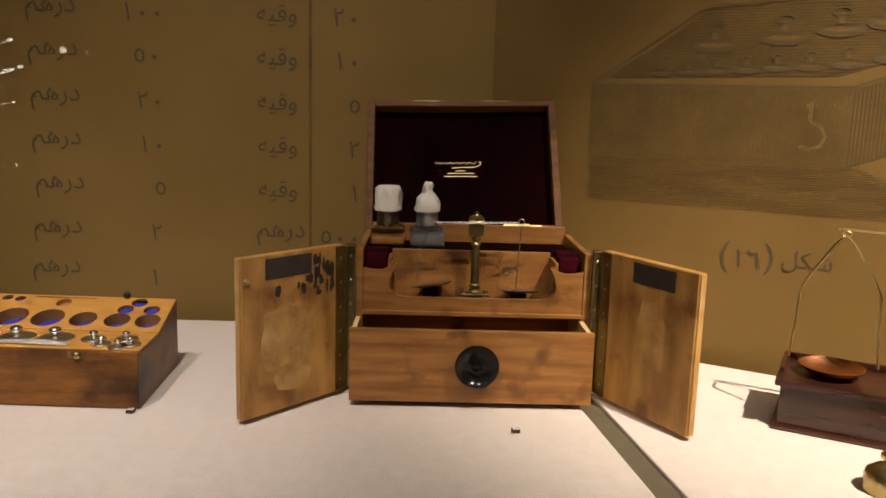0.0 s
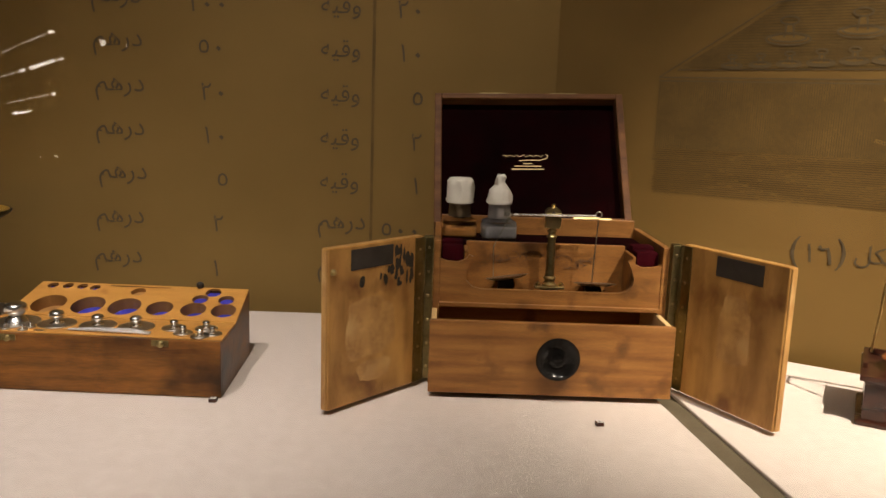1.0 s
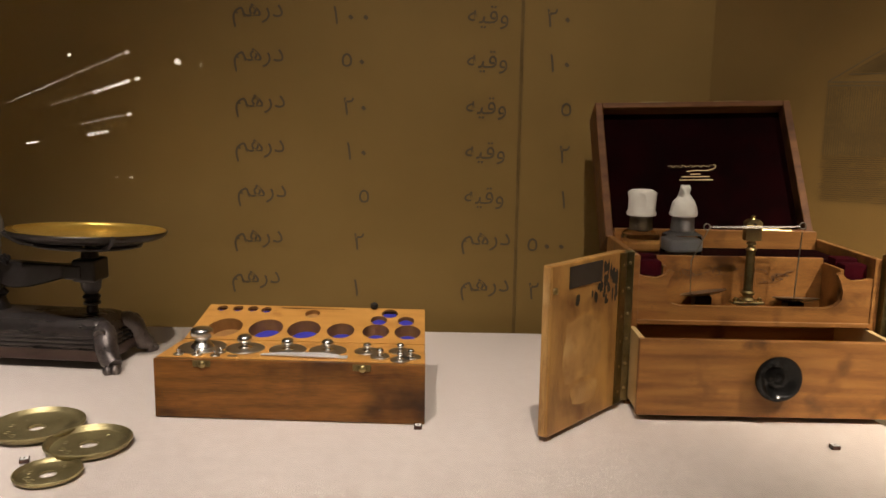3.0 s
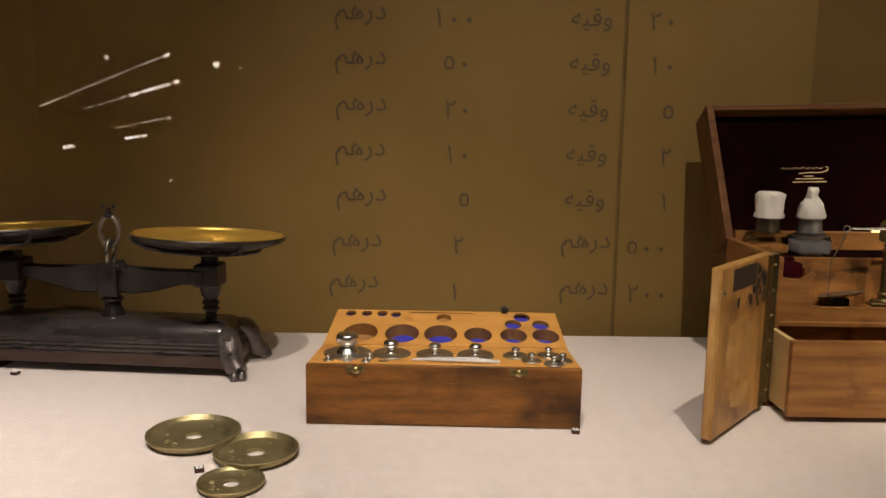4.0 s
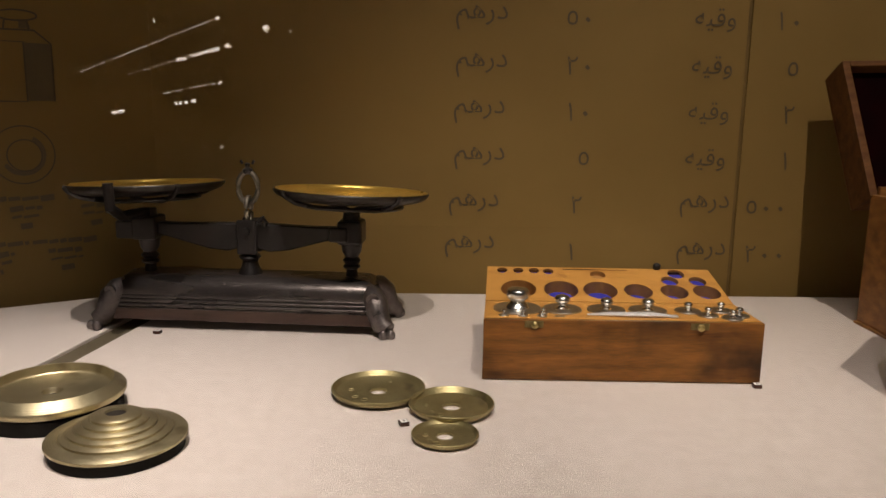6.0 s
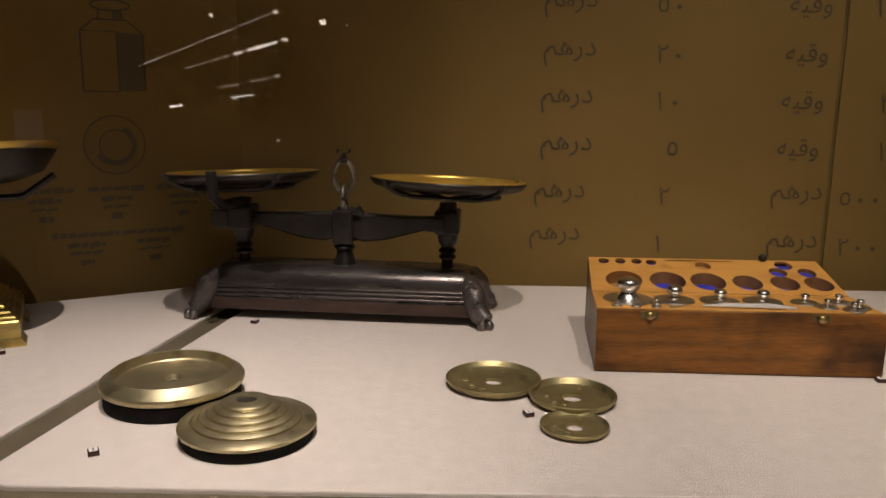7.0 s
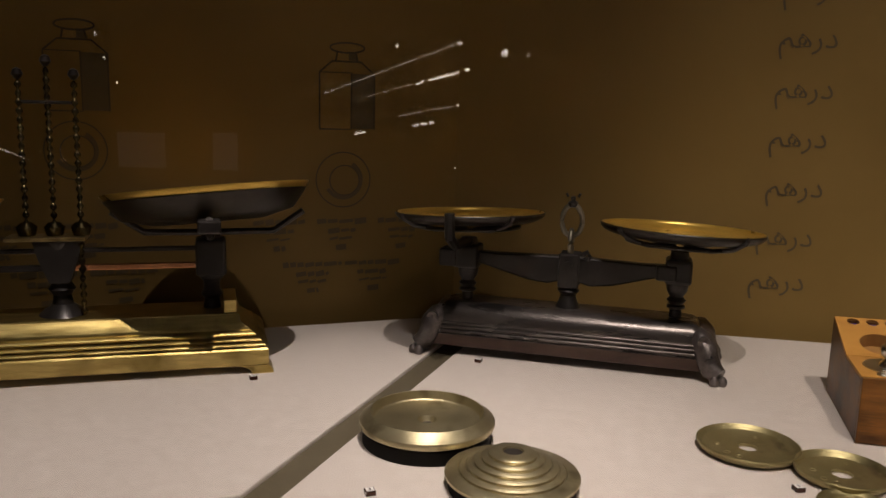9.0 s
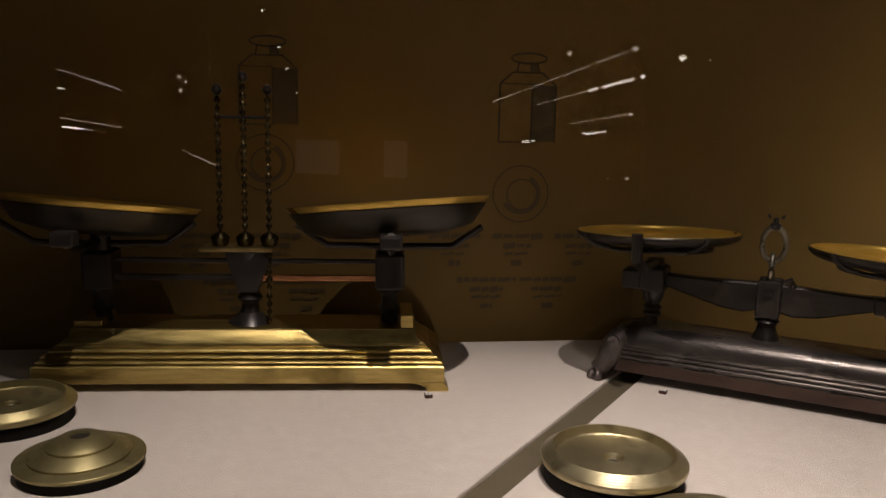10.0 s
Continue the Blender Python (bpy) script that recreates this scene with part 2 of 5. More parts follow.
def prism(outline, x0, x1, bevel=0.0):
    """An outline of (y, z) drawn out along x."""
    bm = bmesh.new()
    a = [bm.verts.new((x0, y, z)) for y, z in outline]
    b = [bm.verts.new((x1, y, z)) for y, z in outline]
    bm.faces.new(a)
    bm.faces.new(b[::-1])
    n = len(outline)
    for i in range(n):
        bm.faces.new((a[i], b[i], b[(i + 1) % n], a[(i + 1) % n]))
    if bevel:
        bmesh.ops.bevel(bm, geom=bm.edges[:], offset=bevel, segments=2, profile=0.5, affect="EDGES")
    return bm


def slab(outline, z0, z1, bevel=0.0):
    """An outline of (x, y) drawn up from z0 to z1."""
    bm = bmesh.new()
    a = [bm.verts.new((x, y, z0)) for x, y in outline]
    b = [bm.verts.new((x, y, z1)) for x, y in outline]
    bm.faces.new(a[::-1])
    bm.faces.new(b)
    n = len(outline)
    for i in range(n):
        bm.faces.new((a[i], a[(i + 1) % n], b[(i + 1) % n], b[i]))
    if bevel:
        bmesh.ops.bevel(bm, geom=[e for e in bm.edges if all(v.co.z > (z0 + z1) / 2 for v in e.verts)], offset=bevel, segments=2, profile=0.5, affect="EDGES")
    return bm


def strokes(lines, width, lift=0.0008, bm=None):
    """Flat pen strokes on a wall: polylines of (x, y) in its plane."""
    bm = bm or bmesh.new()
    for pts in lines:
        p = [Vector((x, y, lift)) for x, y in pts]
        left, right = [], []
        for i, q in enumerate(p):
            d = (p[min(i + 1, len(p) - 1)] - p[max(i - 1, 0)])
            d = Vector((-d.y, d.x, 0)).normalized() * width / 2
            left.append(bm.verts.new(q + d))
            right.append(bm.verts.new(q - d))
        for i in range(len(p) - 1):
            bm.faces.new((right[i], right[i + 1], left[i + 1], left[i]))
    return bm


def arc(cx, cy, rx, ry, a0=0, a1=360, n=40):
    return [(cx + rx * math.cos(radians(a0 + (a1 - a0) * i / n)), cy + ry * math.sin(radians(a0 + (a1 - a0) * i / n))) for i in range(n + 1)]


LETTERS = {}


def lettering(body, size, x, y, parent, name, material, label="", lift=0.0008):
    """Writing laid flat on a wall, its middle at x, y."""
    if (body, size) not in LETTERS:
        cu = bpy.data.curves.new("letters", "FONT")
        cu.body, cu.size, cu.align_x, cu.align_y = body, size, "CENTER", "CENTER"
        cu.resolution_u = 3
        tmp = new("letters", cu)
        me = bpy.data.meshes.new_from_object(tmp)
        bpy.data.objects.remove(tmp)
        me.materials.clear()
        me.materials.append(material)
        xs, ys = [v.co.x for v in me.vertices], [v.co.y for v in me.vertices]
        me.transform(Matrix.Translation((-(min(xs) + max(xs)) / 2, -(min(ys) + max(ys)) / 2, 0)))
        LETTERS[body, size] = me
    ob = new(name, LETTERS[body, size])
    ob.parent = parent
    ob.matrix_basis = pose(x, y, lift)
    if label:
        ob["label"] = label
    return ob


def structure(name, bm, material, label, category, m=None):
    ob = new(name, mesh_of(name, bm, material))
    if m is not None:
        ob.matrix_basis = m
    return tagged(ob, label, category, kind="structure")


# ---- the showcase: deck plates, printed walls, glass ----
SIN, COS = 0.5, math.sqrt(0.75)
deck = structure("deck_plate", slab([(-0.946, 1.488), (-1.064, 0.778), (-1.031, 0.764), (0.457, 0.764), (0.363, 1.488)], -0.025, 0, 0.002), M_DECK,
                 "pale grey-beige cloth-covered display deck, middle bay", "display deck")
structure("deck_plate", slab([(-0.978, 1.512), (-1.098, 0.792), (-1.146, 0.767), (-2.25, 0.145), (-2.6, 0.58)], -0.025, 0, 0.002), M_DECK,
          "pale grey-beige cloth-covered display deck, angled bay with gilt scale", "display deck")
structure("deck_plate", slab([(0.398, 1.448), (0.488, 0.78), (1.6, 0.14), (1.95, 0.552)], -0.025, 0, 0.002), M_DECK,
          "pale grey-beige cloth-covered display deck, angled bay with copper scale", "display deck")
structure("deck_base", slab([(-0.968, 1.492), (-2.6, 0.565), (-2.12, -0.10), (-1.173, 0.45), (0.51, 0.45), (1.5, -0.12), (1.95, 0.54), (0.380, 1.455)], -0.06, -0.005), M_GAP,
          "olive-brown base under the deck plates", "base")
structure("plinth", slab([(-2.6, 0.55), (-2.1, -0.05), (-1.18, 0.475), (0.515, 0.475), (1.5, -0.08), (2.0, 0.5), (0.31, 1.5), (-1.03, 1.5)], -0.93, -0.061), M_PLINTH,
          "dark painted plinth of the showcase", "plinth")

wall_back = structure("wall_back", bx(-1.033, -0.0185, 0, 1.5, -0.03, 0), M_WALL, "olive-brown printed back panel with dark numerals and words", "wall",
                      pose(0, 1.54, -0.06, 90, 0, 0))
part("panel", bx(-0.0123, 0.313, 0, 1.5, -0.03, 0.002), M_WALL, wall_back)
part("backing", bx(-0.0183, -0.0125, 0, 1.5, -0.03, -0.0006), M_TONE, wall_back)
wall_left = structure("wall_left", bx(-1.95, 0, 0, 1.5, -0.03, 0), M_WALL, "olive-brown printed angled panel with drawn weights", "wall", pose(-1.033, 1.54, -0.06, 90, 0, 30))
wall_right = structure("wall_right", bx(0, 1.95, 0, 1.5, -0.03, 0), M_WALL_DIMMED, "olive-brown printed angled panel with an engraved weight box", "wall", pose(0.313, 1.54, -0.06, 90, 0, -30))
Z0 = 0.06  # the walls begin this far below the deck

DIRHAM, UQIYA = "\uFEE2\uFEEB\uFEAD\uFEA9", "\uFEEA\uFEF4\uFED7\uFEED"
ROWZ = (0.545, 0.470, 0.391, 0.313, 0.233, 0.151, 0.066)


def numeral(digits, x, z, parent, step=0.026):
    for i, d in enumerate(digits):
        at = x + (i - (len(digits) - 1) / 2) * step
        lettering(chr(0x0660 + int(d)), 0.060 if d == "0" else 0.045, at, z + Z0 - (0.003 if d == "0" else 0), parent, "numeral", M_INK, "", 0.0028 if at > -0.014 else 0.0008)


ROWS = zip(ROWZ, ("100", "50", "20", "10", "5", "2", "1"), ("20", "10", "5", "2", "1", "500", "200"), (1, 1, 1, 1, 1, 0, 0),
           (-0.473, -0.473, -0.472, -0.474, -0.472, -0.480, -0.486), (-0.312, -0.306, -0.303, -0.303, -0.289, -0.298, -0.304), (0.048, 0.050, 0.065, 0.065, 0.066, 0.040, 0.045))
for z, a, b, word, x1, x2, x3 in ROWS:
    lettering(DIRHAM, 0.0455, x1, z + Z0 - (0.002 if z > 0.1 else -0.008), wall_back, "word", M_INK)
    numeral(a, x2, z, wall_back)
    lettering(UQIYA if word else DIRHAM, 0.042 if word else 0.0455, -0.075 if word else -0.070, z + Z0, wall_back, "word", M_INK)
    numeral(b, x3, z, wall_back)


def weight_drawing(x, z, s, wall):
    """A drawn block weight with a cap, and below it a drawn ring."""
    k = 0.046 * s
    bm = strokes([[(x - k, z), (x - k, z + 0.092 * s), (x + k * 0.15, z + 0.092 * s), (x + k * 0.15, z), (x - k, z)],
                  [(x - k, z + 0.092 * s), (x - k * 0.55, z + 0.110 * s), (x + k * 0.5, z + 0.110 * s), (x + k, z + 0.090 * s), (x + k, z)],
                  [(x - k * 0.42, z + 0.110 * s), (x - k * 0.36, z + 0.126 * s)], [(x + k * 0.36, z + 0.110 * s), (x + k * 0.3, z + 0.126 * s)],
                  arc(x, z + 0.132 * s, k * 0.62, 0.008 * s)], 0.0028)
    bm2 = bmesh.new()
    for q in ([(x + k * 0.17, z + 0.001), (x + k, z + 0.001), (x + k, z + 0.09 * s), (x + k * 0.17, z + 0.091 * s)],
              [(x + k * 0.05, z + 0.112 * s), (x + k * 0.42, z + 0.112 * s), (x + k * 0.32, z + 0.126 * s), (x + k * 0.05, z + 0.126 * s)]):
        bm2.faces.new([bm2.verts.new((a, b, 0.0005)) for a, b in q])
    part("drawn_weight", bm, M_INK, wall, "dark ink drawing of a capped block weight")
    part("drawn_shading", bm2, M_SHADE, wall)
    c = z - (0.084 if x > -0.4 else 0.062) * s
    part("drawn_ring", strokes([arc(x - 0.006, c, 0.046 * s, 0.046 * s), arc(x - 0.004, c - 0.001, 0.025 * s, 0.025 * s)], 0.002), M_INK, wall, "ink drawing of a ring weight")
    part("drawn_shading", strokes([arc(x - 0.006, c, 0.030 * s, 0.030 * s, -150, 60)], 0.007 * s, 0.0006), M_SHADE, wall)


def caption_bars(x, z, wall, w=0.085):
    """Captions too faint to read, as plain bars."""
    rnd = random.Random(round(x * 1000))
    bm = bmesh.new()
    for half, drop, thick in ((w * 0.50, 0, 0.0095), (w * 0.28, 0.016, 0.0085), (w * 0.25, 0.029, 0.0050), (0.010, 0.045, 0.0090)):
        u = x - half
        while u < x + half - 0.003:
            step = min(0.009 + 0.016 * rnd.random(), x + half - u)
            strokes([[(u, z - drop + 0.002 * (rnd.random() - 0.5)), (u + step, z - drop + 0.002)]], thick * (0.6 + 0.5 * rnd.random()), bm=bm)
            u += step + 0.0022
    part("caption", bm, M_SHADE, wall)


weight_drawing(-0.197, 0.318 + Z0, 1.0, wall_left)
weight_drawing(-0.605, 0.338 + Z0, 0.95, wall_left)
for x in (-0.205, -0.31, -0.10, -0.60, -0.72):
    caption_bars(x, 0.163 + Z0, wall_left)
for x in (-0.255, -0.150, -0.66, -0.55):
    caption_bars(x, 0.090 + Z0, wall_left, 0.10)


def engraving(wall):
    """The engraved weight box: outline, hatching and rows of little weights."""
    fl, fr, ft, fb = 0.185, 0.580, 0.440, 0.322
    top = [(fl, ft), (0.36, 0.556), (0.95, 0.60), (0.92, 0.56), (fr, ft), (fl, ft)]
    up = lambda pts: [(a, b + Z0) for a, b in pts]
    for face in ([(fl, fb), (fr, fb), (fr, ft), (fl, ft)], [(fr, fb), (0.9, 0.45), (0.92, 0.56), (fr, ft)]):
        bm = bmesh.new()
        bm.faces.new([bm.verts.new((a, b + Z0, 0.0004)) for a, b in face])
        part("engraved_tone", bm, M_TONE, wall)
    part("engraved_outline", strokes([up(top), up([(fr, ft), (fr, fb), (0.9, 0.45)]), up([(fl, ft - 0.006), (fr, ft - 0.006), (0.93, 0.55)]),
                                      up([(0.215, ft + 0.012), (0.56, ft + 0.016), (0.9, 0.565)])], 0.0020), M_INK2, wall)
    bm = bmesh.new()
    bm.faces.new([bm.verts.new((a, b + Z0, 0.0004)) for a, b in [(fl + 0.03, ft + 0.014), (0.365, 0.550), (0.92, 0.592), (0.88, 0.562), (0.565, ft + 0.018)]])
    part("engraved_tone", bm, M_TONE, wall)
    rnd = random.Random(16)
    bm = bmesh.new()
    for i in range(22):  # the cast shade under the box, broken where the ink has worn
        v, u, end = fb - 0.002 - i * 0.0034, fl - 0.002 + 0.01 * rnd.random(), fr + 0.02 + i * 0.008
        while u < end:
            w = min(0.03 + 0.12 * rnd.random(), end - u + 0.004)
            strokes([up([(u, v), (u + w, v + 0.005 * w)])], 0.0008 + 0.0006 * rnd.random(), bm=bm)
            u += w + 0.002 + 0.008 * rnd.random()
    part("engraved_hatching", bm, M_HATCH, wall)
    bm = bmesh.new()
    for i in range(112):  # upright lines of the front
        x, a = fl + 0.003 + i * 0.0035, fb + 0.004 * rnd.random()
        while a < ft - 0.010:
            b = min(a + 0.03 + 0.09 * rnd.random(), ft - 0.008)
            strokes([up([(x, a), (x, b)])], 0.0006 + 0.0006 * rnd.random(), bm=bm)
            a = b + 0.002 + 0.006 * rnd.random()
    part("engraved_hatching", bm, M_HATCH, wall)
    part("engraved_hatching", strokes([up([(fr + 0.004 + i * 0.0052, fb + 0.002 + i * 0.00195), (fr + 0.004 + i * 0.0052, ft - 0.004 + i * 0.0017)]) for i in range(61)], 0.0022), M_HATCH, wall)
    part("engraved_hatching", strokes([up([(0.235 + i * 0.0058, ft + 0.017 + i * 0.0044), (0.575 + i * 0.0125, ft + 0.021 + i * 0.0044)]) for i in range(25)], 0.0009), M_HATCH, wall)
    hook = [(0.528, 0.418), (0.528, 0.390), (0.545, 0.380), (0.551, 0.366), (0.545, 0.352), (0.530, 0.347), (0.516, 0.351)]
    part("engraved_hook", strokes([up(hook), up([(0.521, 0.411), (0.535, 0.413)])], 0.006), M_WALL, wall)
    part("engraved_hook", strokes([up([(a + 0.004, b - 0.001) for a, b in hook])], 0.0022), M_INK, wall)
    for x, z, s in ((0.38, 0.508, 1), (0.48, 0.518, 1), (0.556, 0.528, 0.95), (0.62, 0.536, 0.9), (0.70, 0.545, 0.9),
                    (0.30, 0.463, 0.5), (0.343, 0.465, 0.5), (0.385, 0.467, 0.55), (0.43, 0.469, 0.6), (0.475, 0.472, 0.6), (0.52, 0.474, 0.65), (0.57, 0.478, 0.7), (0.625, 0.486, 0.7)):
        z += Z0
        bm = bmesh.new()
        bm.faces.new([bm.verts.new((a, b, 0.0011)) for a, b in arc(x, z - 0.007 * s, 0.030 * s, 0.008 * s, 0, 345, 23)])
        bm.faces.new([bm.verts.new((x + a * s, z + b * s, 0.0011)) for a, b in ((-0.007, -0.004), (0.008, -0.004), (0.005, 0.018), (-0.004, 0.018))])
        part("engraved_tone", bm, M_WALL_DIMMED, wall)
        part("engraved_weight", strokes([arc(x, z - 0.008 * s, 0.032 * s, 0.009 * s), arc(x, z - 0.006 * s, 0.026 * s, 0.006 * s),
                                         [(x - 0.006 * s, z - 0.006 * s), (x - 0.004 * s, z + 0.016 * s)], [(x + 0.008 * s, z - 0.006 * s), (x + 0.005 * s, z + 0.016 * s)],
                                         arc(x, z + 0.020 * s, 0.013 * s, 0.006 * s)], 0.0030, 0.0014), M_INK2, wall)


engraving(wall_right)
lettering("(", 0.055, 0.424, 0.171 + Z0, wall_right, "word", M_INK)
lettering("\u0661", 0.043, 0.445, 0.171 + Z0, wall_right, "numeral", M_INK)
part("numeral", strokes([[(0.458, 0.184 + Z0), (0.463, 0.178 + Z0), (0.471, 0.181 + Z0), (0.474, 0.170 + Z0), (0.476, 0.156 + Z0)]], 0.005), M_INK, wall_right)
lettering(")", 0.055, 0.490, 0.173 + Z0, wall_right, "word", M_INK)
lettering("\uFEDE\uFEDC\uFEB7", 0.037, 0.545, 0.174 + Z0, wall_right, "word", M_INK)

structure("wall_end_left", bx(-0.02, 0, 0, 1.1, 0, 1.5), M_WALL, "plain olive end panel of the showcase", "wall", pose(-2.72, 0.566, -0.06, 0, 0, -139))
structure("wall_end_right", bx(0, 0.02, 0, 1.1, 0, 1.5), M_WALL, "plain olive end panel of the showcase", "wall", pose(2.0, 0.566, -0.06, 0, 0, 139))

GY = 0.49


def folded(off):
    """The plan line of the glass front, off metres inside it."""
    k = off * math.tan(radians(15))
    return [(-1.300 - 0.97 - off * SIN, GY - 0.56 + off * COS), (-1.300 - k, GY + off), (0.507 + k, GY + off), (0.507 + 0.97 + off * SIN, GY - 0.56 + off * COS)]


pane = structure("glass_front", slab(folded(0.0004) + folded(-0.0004)[::-1], -0.06, 1.44), M_PANE, "clear folded glass front of the showcase", "glass")
pane.visible_shadow = False

# ---- the dark gallery behind the camera ----
structure("gallery_floor", bx(-7, 6, -7, 4, -1.0, -0.93), M_ROOM, "dark gallery floor", "floor")
structure("gallery_ceiling", bx(-7, 6, -7, 4, 3.3, 3.4), M_ROOM, "dark gallery ceiling", "ceiling")
structure("gallery_wall_south", bx(-7, 6, -7.1, -7.0, -0.93, 3.3), M_ROOM, "dark gallery wall", "wall")
structure("gallery_wall_north", bx(-7, 6, 4.0, 4.1, -0.93, 3.3), M_ROOM, "dark gallery wall", "wall")
structure("gallery_wall_west", bx(-7.1, -7.0, -7, 4, -0.93, 3.3), M_ROOM, "dark gallery wall", "wall")
structure("gallery_wall_east", bx(6.0, 6.1, -7, 4, -0.93, 3.3), M_ROOM, "dark gallery wall", "wall")


def light_track(x, y, z, dx, dy, dz, length, dots, strip):
    """A lit rail in the gallery, seen in the glass: a slim housing with its lenses."""
    d = Vector((dx, dy, dz)).normalized()
    m = Matrix.Translation((x, y, z)) @ d.to_track_quat("X", "Z").to_matrix().to_4x4()
    t = thing("light_track", m, "slim dark light rail with warm lit lenses", "light track", "light rails")
    part("rail", bx(0, length, -0.008, 0.008, 0.006, 0.02), M_PLINTH, t)
    for a in (length * 0.1, length * 0.9):
        foot = m.inverted() @ Vector((*(m @ Vector((a, 0, 0.02))).xy, 3.3))
        part("cable", tube([(a, 0, 0.02), foot], 0.0015, 6), M_PLINTH, t)
    for a, b in strip:
        part("strip", bx(a, b, -0.002, 0.002, 0, 0.003), M_STRIP, t)
    for a, b in dots:
        part("lens", bx(a, b, -0.006, 0.006, -0.004, 0.004), M_LAMP, t)
    return t


def rail_between(a, b, dots, strip):
    """A rail from a to b, in metres; dots and strip as shares of its length."""
    d = Vector(b) - Vector(a)
    n = d.length
    light_track(*a, *d, n, [(n * u, n * v) for u, v in dots], [(n * u, n * v) for u, v in strip])


rail_between((-1.273, -1.98, 0.59), (-1.877, -2.28, 0.41), [(0, 0.02)], [(0.05, 0.25), (0.29, 0.47), (0.5, 0.75), (0.78, 1)])
rail_between((-1.243, -1.98, 0.499), (-1.67, -2.199, 0.401), [(0, 0.03), (0.10, 0.24), (0.26, 0.36), (0.42, 0.49)], [(0.53, 0.60), (0.64, 0.73), (0.78, 0.84), (0.89, 1)])
rail_between((-1.277, -1.98, 0.374), (-1.607, -2.15, 0.315), [(0, 0.02)], [(0.08, 0.38), (0.45, 0.72)])
rail_between((-1.366, -1.98, 0.311), (-1.452, -2.025, 0.298), [(0, 0.16), (0.36, 0.54), (0.72, 0.96)], [])
rail_between((-1.619, -1.98, 0.272), (-1.667, -2.004, 0.263), [(0, 0.3), (0.55, 0.9)], [])
rail_between((-1.28, -1.98, 0.152), (-1.417, -2.052, 0.138), [(0, 0.03)], [(0.5, 0.56)])


def gallery_lamp(x, z, r):
    t = thing("track_lamp", pose(x, 2 * GY - 3.04, z), "small dark gallery lamp with lit lens", "lamp", "gallery lamps")
    part("lens", lathe([(0, -r), (r * 0.7, -r * 0.7), (r, 0), (r * 0.7, r * 0.7), (0, r)], 16), M_LAMP, t)
    part("cable", tube([(0, 0, r * 2.4), (0, 0, 3.3 - z)], 0.0015, 6), M_PLINTH, t)
    part("housing", lathe([(0, r * 1.05), (r * 0.8, r * 1.05), (r * 0.9, r * 2.2), (0, r * 2.4)], 16), M_PLINTH, t)


def lit_panel(x0, x1, z0, z1):
    """A dim backlit panel on a slim stand, seen in the glass."""
    t = thing("backlit_panel", pose((x0 + x1) / 2, 2 * GY - 3.04, 0), "dim pale backlit panel on a dark stand in the gallery", "panel", "backlit panels")
    w = (x1 - x0) / 2
    part("face", bx(-w, w, -0.004, 0.004, z0, z1), M_DIM, t)
    part("frame", bx(-w - 0.01, w + 0.01, -0.02, -0.005, z0 - 0.01, z1 + 0.01), M_PLINTH, t)
    part("stand", bx(-0.02, 0.02, -0.035, -0.021, -0.93, z1), M_PLINTH, t)


lit_panel(-2.661, -2.459, 0.102, 0.240)
lit_panel(-2.253, -2.153, 0.104, 0.249)
LAMPS = ((-2.741, 0.616, 0.006), (-2.818, 0.764, 0.006), (-2.703, 0.525, 0.006), (-2.655, 0.430, 0.005), (-1.130, 0.563, 0.0125), (-1.522, 0.582, 0.007), (-1.045, 0.555, 0.004), (-4.164, 0.706, 0.011), (-4.359, 0.292, 0.01), (-4.012, 0.574, 0.007), (-3.257, 0.491, 0.006), (-3.224, 0.472, 0.006), (-3.253, 0.435, 0.006))
for x, z, r in LAMPS:
    gallery_lamp(x, z, r)

# a second group of rails further along the gallery
rail_between((-3.59, -2.06, 0.431), (-4.808, -2.06, 0.733), [], [(0, 0.22), (0.24, 0.5), (0.52, 0.74), (0.76, 1)])
rail_between((-3.93, -2.06, 0.433), (-4.584, -2.06, 0.554), [(0.02, 0.06)], [(0.08, 0.36), (0.39, 0.46), (0.5, 1)])
rail_between((-4.107, -2.06, 0.311), (-4.607, -2.06, 0.354), [], [(0, 0.4), (0.45, 1)])
rail_between((-3.6, -2.06, 0.263), (-3.973, -2.06, 0.298), [], [(0, 0.5), (0.55, 1)])
rail_between((-3.779, -2.06, 0.245), (-3.976, -2.06, 0.261), [(0.3, 0.9)], [(0, 0.25)])
rail_between((-3.066, -2.06, 0.111), (-3.248, -2.06, 0.168), [], [(0, 1)])

